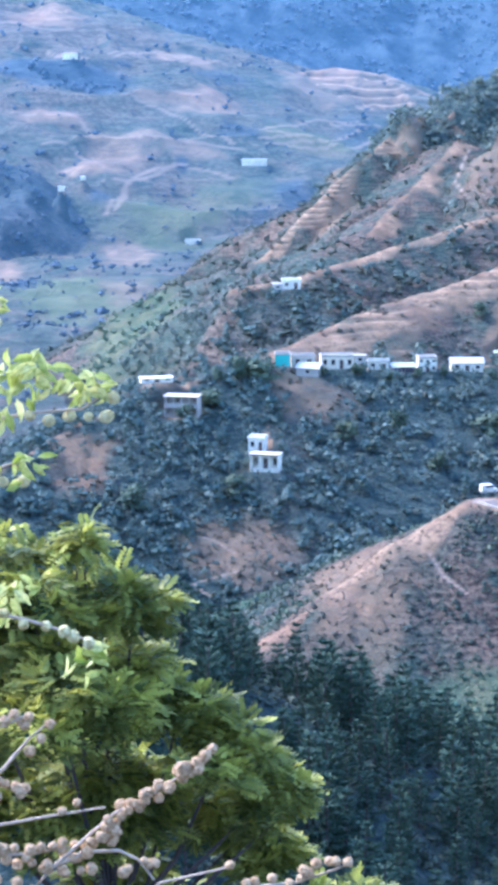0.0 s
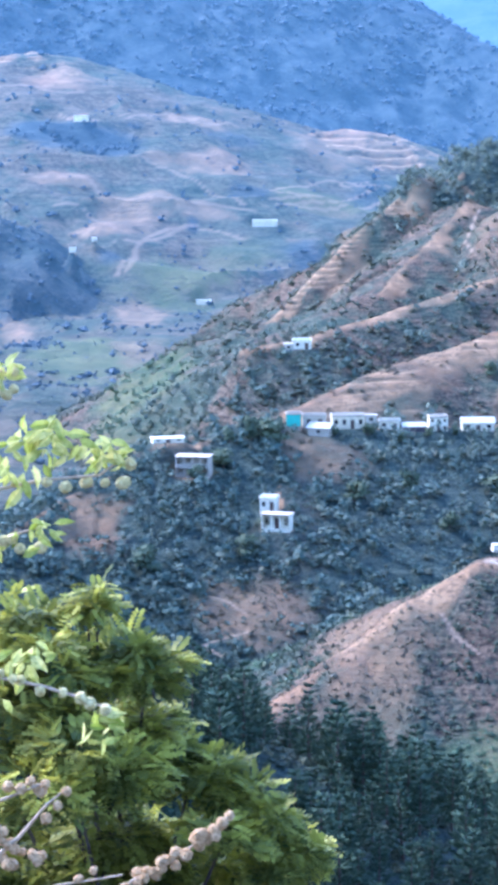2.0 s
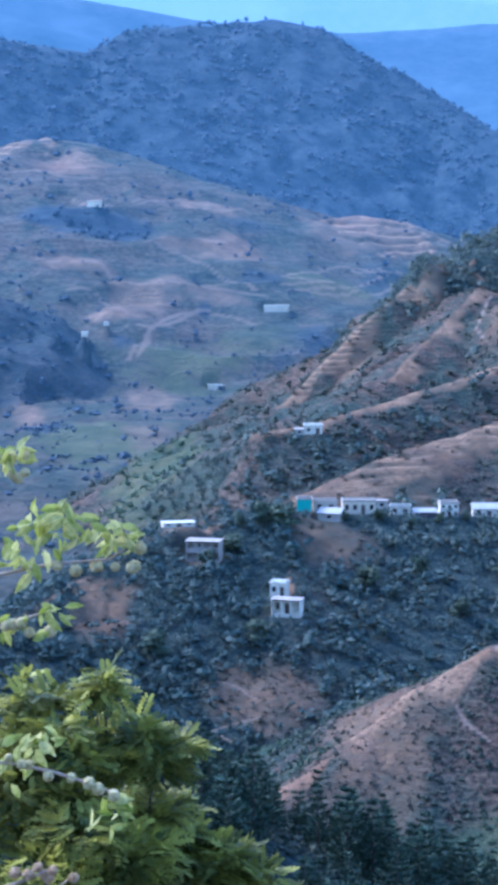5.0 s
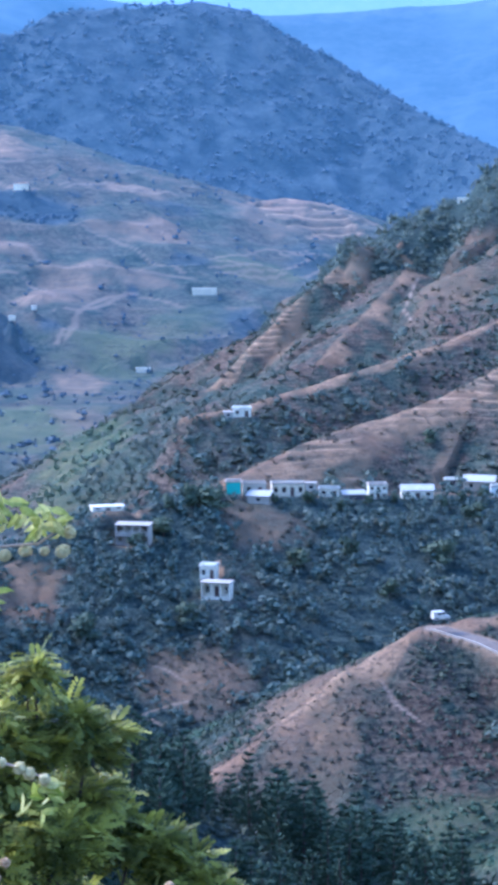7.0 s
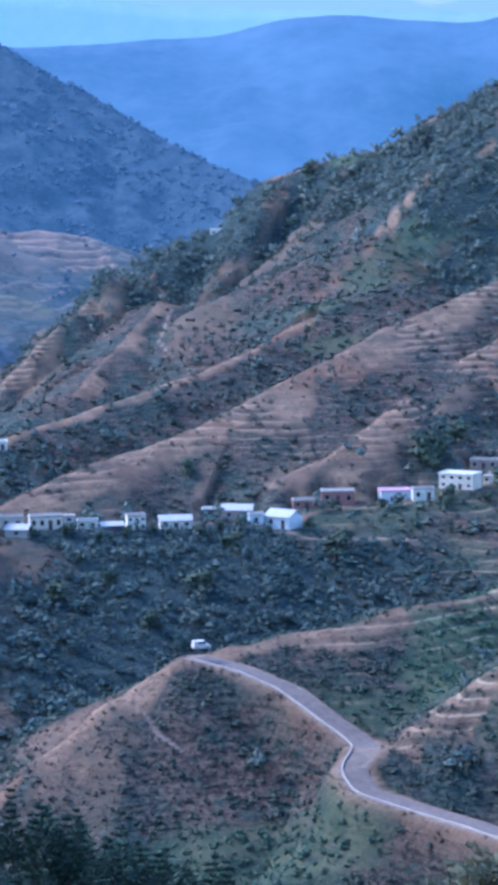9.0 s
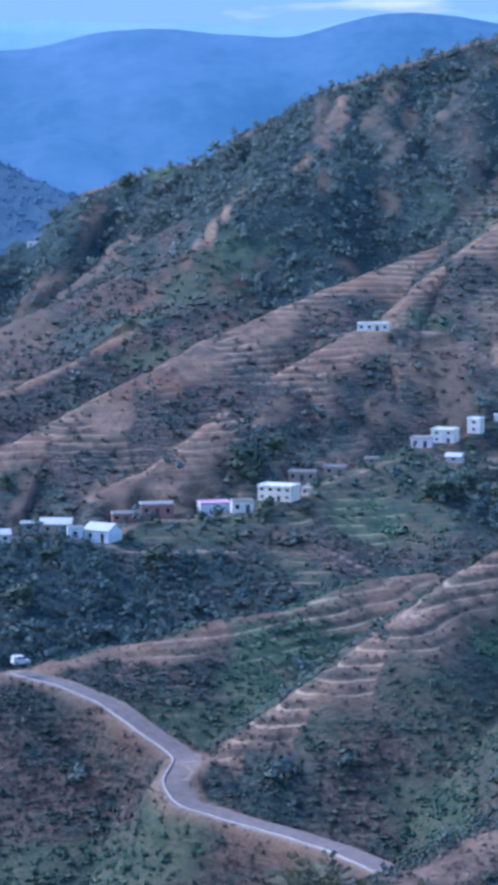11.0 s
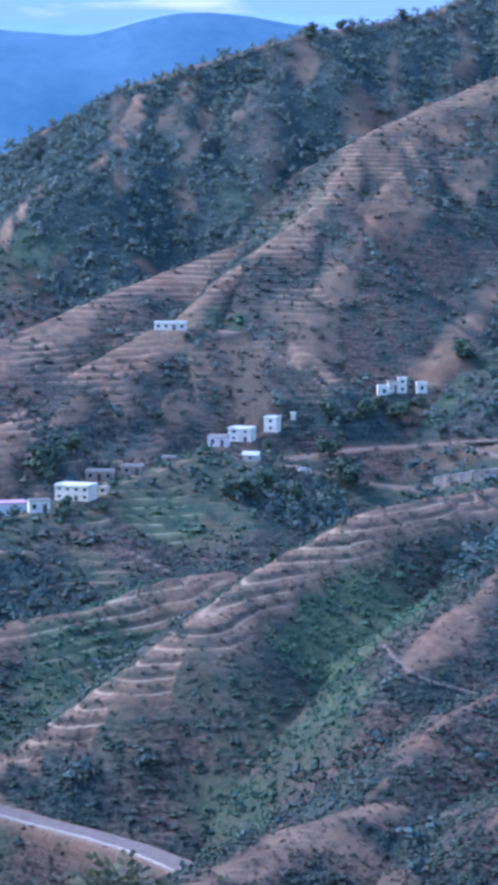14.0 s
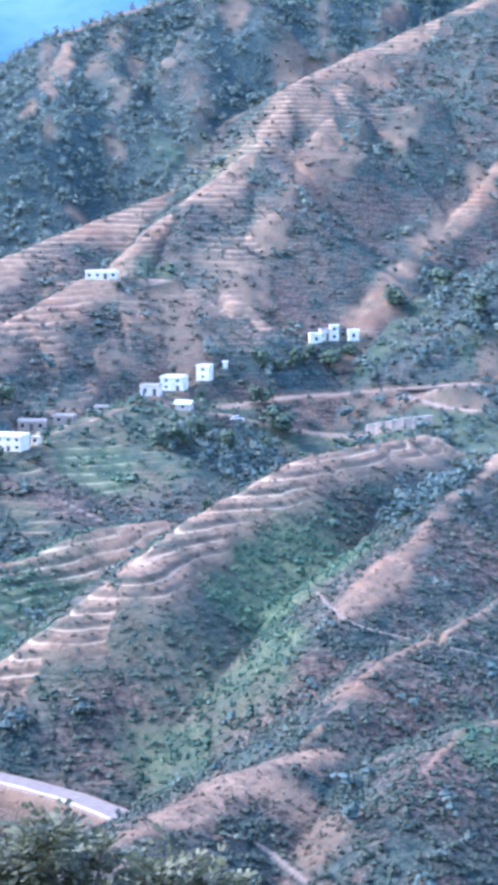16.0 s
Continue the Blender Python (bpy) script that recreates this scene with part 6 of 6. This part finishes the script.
weed("dry brown weed stalk with papery seed heads",
     [[(-0.160, 2.950, -2.987), (-0.346, 3.081, -1.311), (-0.301, 3.085, -1.256), (-0.242, 3.091, -1.203), (-0.198, 3.094, -1.165), (-0.129, 3.097, -1.130), (-0.090, 3.099, -1.099), (-0.051, 3.100, -1.066)], [(-0.299, 3.086, -1.251), (-0.242, 3.091, -1.226), (-0.193, 3.094, -1.226), (-0.164, 3.096, -1.241), (-0.139, 3.097, -1.275)]],
     [((-0.203, 3.093, -1.170), (-0.139, 3.097, -1.130), 11, 0.0066, 0.0198), ((-0.139, 3.097, -1.133), (-0.090, 3.099, -1.102), 6, 0.0058, 0.0198), ((-0.100, 3.098, -1.102), (-0.049, 3.100, -1.071), 10, 0.0066, 0.0198), ((-0.210, 3.093, -1.175), (-0.208, 3.093, -1.217), 8, 0.0074, 0.0190), ((-0.213, 3.093, -1.211), (-0.252, 3.090, -1.231), 7, 0.0083, 0.0190), ((-0.233, 3.091, -1.242), (-0.281, 3.087, -1.230), 6, 0.0074, 0.0182)],
     [], HUSKS, 5)
weed("dry weed stalk with sparse round seed heads",
     [[(-0.400, 2.950, -2.987), (-0.498, 3.060, -1.205), (-0.402, 3.074, -1.182), (-0.305, 3.085, -1.168), (-0.212, 3.093, -1.155)], [(-0.430, 3.070, -1.142), (-0.367, 3.078, -1.089), (-0.327, 3.083, -1.042), (-0.303, 3.085, -1.022)], [(-0.438, 3.069, -1.051), (-0.399, 3.074, -1.032), (-0.366, 3.078, -1.020), (-0.327, 3.083, -1.004)]],
     [((-0.281, 3.087, -1.156), (-0.254, 3.090, -1.149), 2, 0.0017, 0.0165), ((-0.384, 3.076, -1.011), (-0.363, 3.079, -1.010), 2, 0.0025, 0.0190), ((-0.346, 3.081, -1.011), (-0.327, 3.083, -1.012), 4, 0.0050, 0.0182), ((-0.296, 3.086, -1.023), (-0.328, 3.083, -1.059), 3, 0.0033, 0.0174), ((-0.405, 3.073, -1.072), (-0.381, 3.076, -1.096), 7, 0.0074, 0.0182), ((-0.376, 3.077, -1.099), (-0.333, 3.082, -1.118), 7, 0.0074, 0.0182), ((-0.391, 3.075, -1.124), (-0.353, 3.080, -1.128), 5, 0.0058, 0.0182)],
     [], HUSKS, 6)
weed("low dry weed stalk with a row of seed heads",
     [[(-0.300, 2.950, -2.987), (-0.451, 3.067, -1.229), (-0.374, 3.077, -1.227), (-0.325, 3.083, -1.226), (-0.267, 3.089, -1.218)], [(-0.438, 3.069, -1.280), (-0.318, 3.084, -1.294), (-0.205, 3.093, -1.288)]],
     [((-0.407, 3.073, -1.197), (-0.378, 3.077, -1.211), 4, 0.0050, 0.0190), ((-0.364, 3.079, -1.212), (-0.276, 3.088, -1.212), 6, 0.0033, 0.0190), ((-0.364, 3.079, -1.235), (-0.306, 3.085, -1.248), 5, 0.0050, 0.0182), ((-0.306, 3.085, -1.250), (-0.243, 3.090, -1.255), 6, 0.0058, 0.0182), ((-0.403, 3.074, -1.272), (-0.231, 3.091, -1.297), 8, 0.0083, 0.0182)],
     [], HUSKS, 7)
weed("dry weed stalk with a tip of seed heads",
     [[(0.050, 2.950, -2.987), (-0.169, 3.095, -1.316), (-0.130, 3.097, -1.280), (-0.021, 3.100, -1.255)], [(-0.196, 3.094, -1.326), (-0.057, 3.099, -1.295), (0.083, 3.099, -1.280), (0.161, 3.096, -1.250)]],
     [((-0.179, 3.095, -1.254), (-0.139, 3.097, -1.246), 5, 0.0041, 0.0182), ((-0.022, 3.100, -1.251), (-0.020, 3.100, -1.251), 1, 0.0008, 0.0174), ((0.005, 3.100, -1.281), (0.083, 3.099, -1.266), 5, 0.0041, 0.0182), ((0.092, 3.099, -1.263), (0.153, 3.096, -1.244), 6, 0.0041, 0.0190)],
     [], HUSKS, 8)
weed("fresh green weed sprig with pale yellow seed heads",
     [[(-0.600, 2.950, -2.987), (-0.489, 3.061, -0.568), (-0.391, 3.075, -0.554), (-0.322, 3.083, -0.540), (-0.239, 3.091, -0.535), (-0.208, 3.093, -0.514)]],
     [((-0.192, 3.094, -0.517), (-0.204, 3.093, -0.547), 2, 0.0008, 0.0207), ((-0.229, 3.092, -0.543), (-0.287, 3.087, -0.551), 3, 0.0017, 0.0190), ((-0.315, 3.084, -0.540), (-0.362, 3.079, -0.545), 2, 0.0025, 0.0149)],
     [((-0.225, 3.092, -0.505), 9, 0.0116, 0.0314), ((-0.248, 3.090, -0.492), 6, 0.0099, 0.0347), ((-0.340, 3.081, -0.483), 15, 0.0215, 0.0364), ((-0.374, 3.077, -0.508), 12, 0.0215, 0.0331), ((-0.299, 3.086, -0.492), 8, 0.0149, 0.0331)], PALE_HUSKS, 9)
weed("green weed sprig with hanging pale seed heads",
     [[(-0.620, 3.000, -3.010), (-0.491, 3.061, -0.669), (-0.415, 3.072, -0.640), (-0.362, 3.079, -0.621), (-0.323, 3.083, -0.610)]],
     [((-0.356, 3.079, -0.642), (-0.326, 3.083, -0.643), 2, 0.0008, 0.0198), ((-0.392, 3.075, -0.630), (-0.369, 3.078, -0.627), 3, 0.0025, 0.0182)],
     [((-0.321, 3.083, -0.609), 7, 0.0099, 0.0281), ((-0.376, 3.077, -0.627), 6, 0.0149, 0.0281)], PALE_HUSKS, 10)
weed("tall green weed tip with pale seed heads",
     [[(-0.660, 3.000, -3.010), (-0.485, 3.062, -0.399), (-0.418, 3.072, -0.385), (-0.380, 3.077, -0.377), (-0.365, 3.078, -0.381)]],
     [((-0.360, 3.079, -0.381), (-0.360, 3.079, -0.405), 2, 0.0017, 0.0182), ((-0.379, 3.077, -0.411), (-0.373, 3.077, -0.411), 2, 0.0025, 0.0165)],
     [((-0.381, 3.076, -0.370), 9, 0.0099, 0.0331)], PALE_HUSKS, 11)
weed("yellowing weed sprig before the leafy tree",
     [[(-0.500, 3.000, -3.010), (-0.462, 3.065, -0.830), (-0.379, 3.077, -0.842), (-0.327, 3.083, -0.855), (-0.257, 3.089, -0.879), (-0.235, 3.091, -0.891)]],
     [((-0.390, 3.075, -0.835), (-0.360, 3.079, -0.845), 3, 0.0025, 0.0182), ((-0.327, 3.083, -0.859), (-0.273, 3.088, -0.873), 3, 0.0025, 0.0198), ((-0.257, 3.089, -0.883), (-0.235, 3.091, -0.894), 2, 0.0008, 0.0207)],
     [((-0.245, 3.090, -0.917), 8, 0.0116, 0.0347), ((-0.345, 3.081, -0.800), 8, 0.0165, 0.0331), ((-0.371, 3.078, -0.834), 6, 0.0165, 0.0331)], PALE_HUSKS, 12)
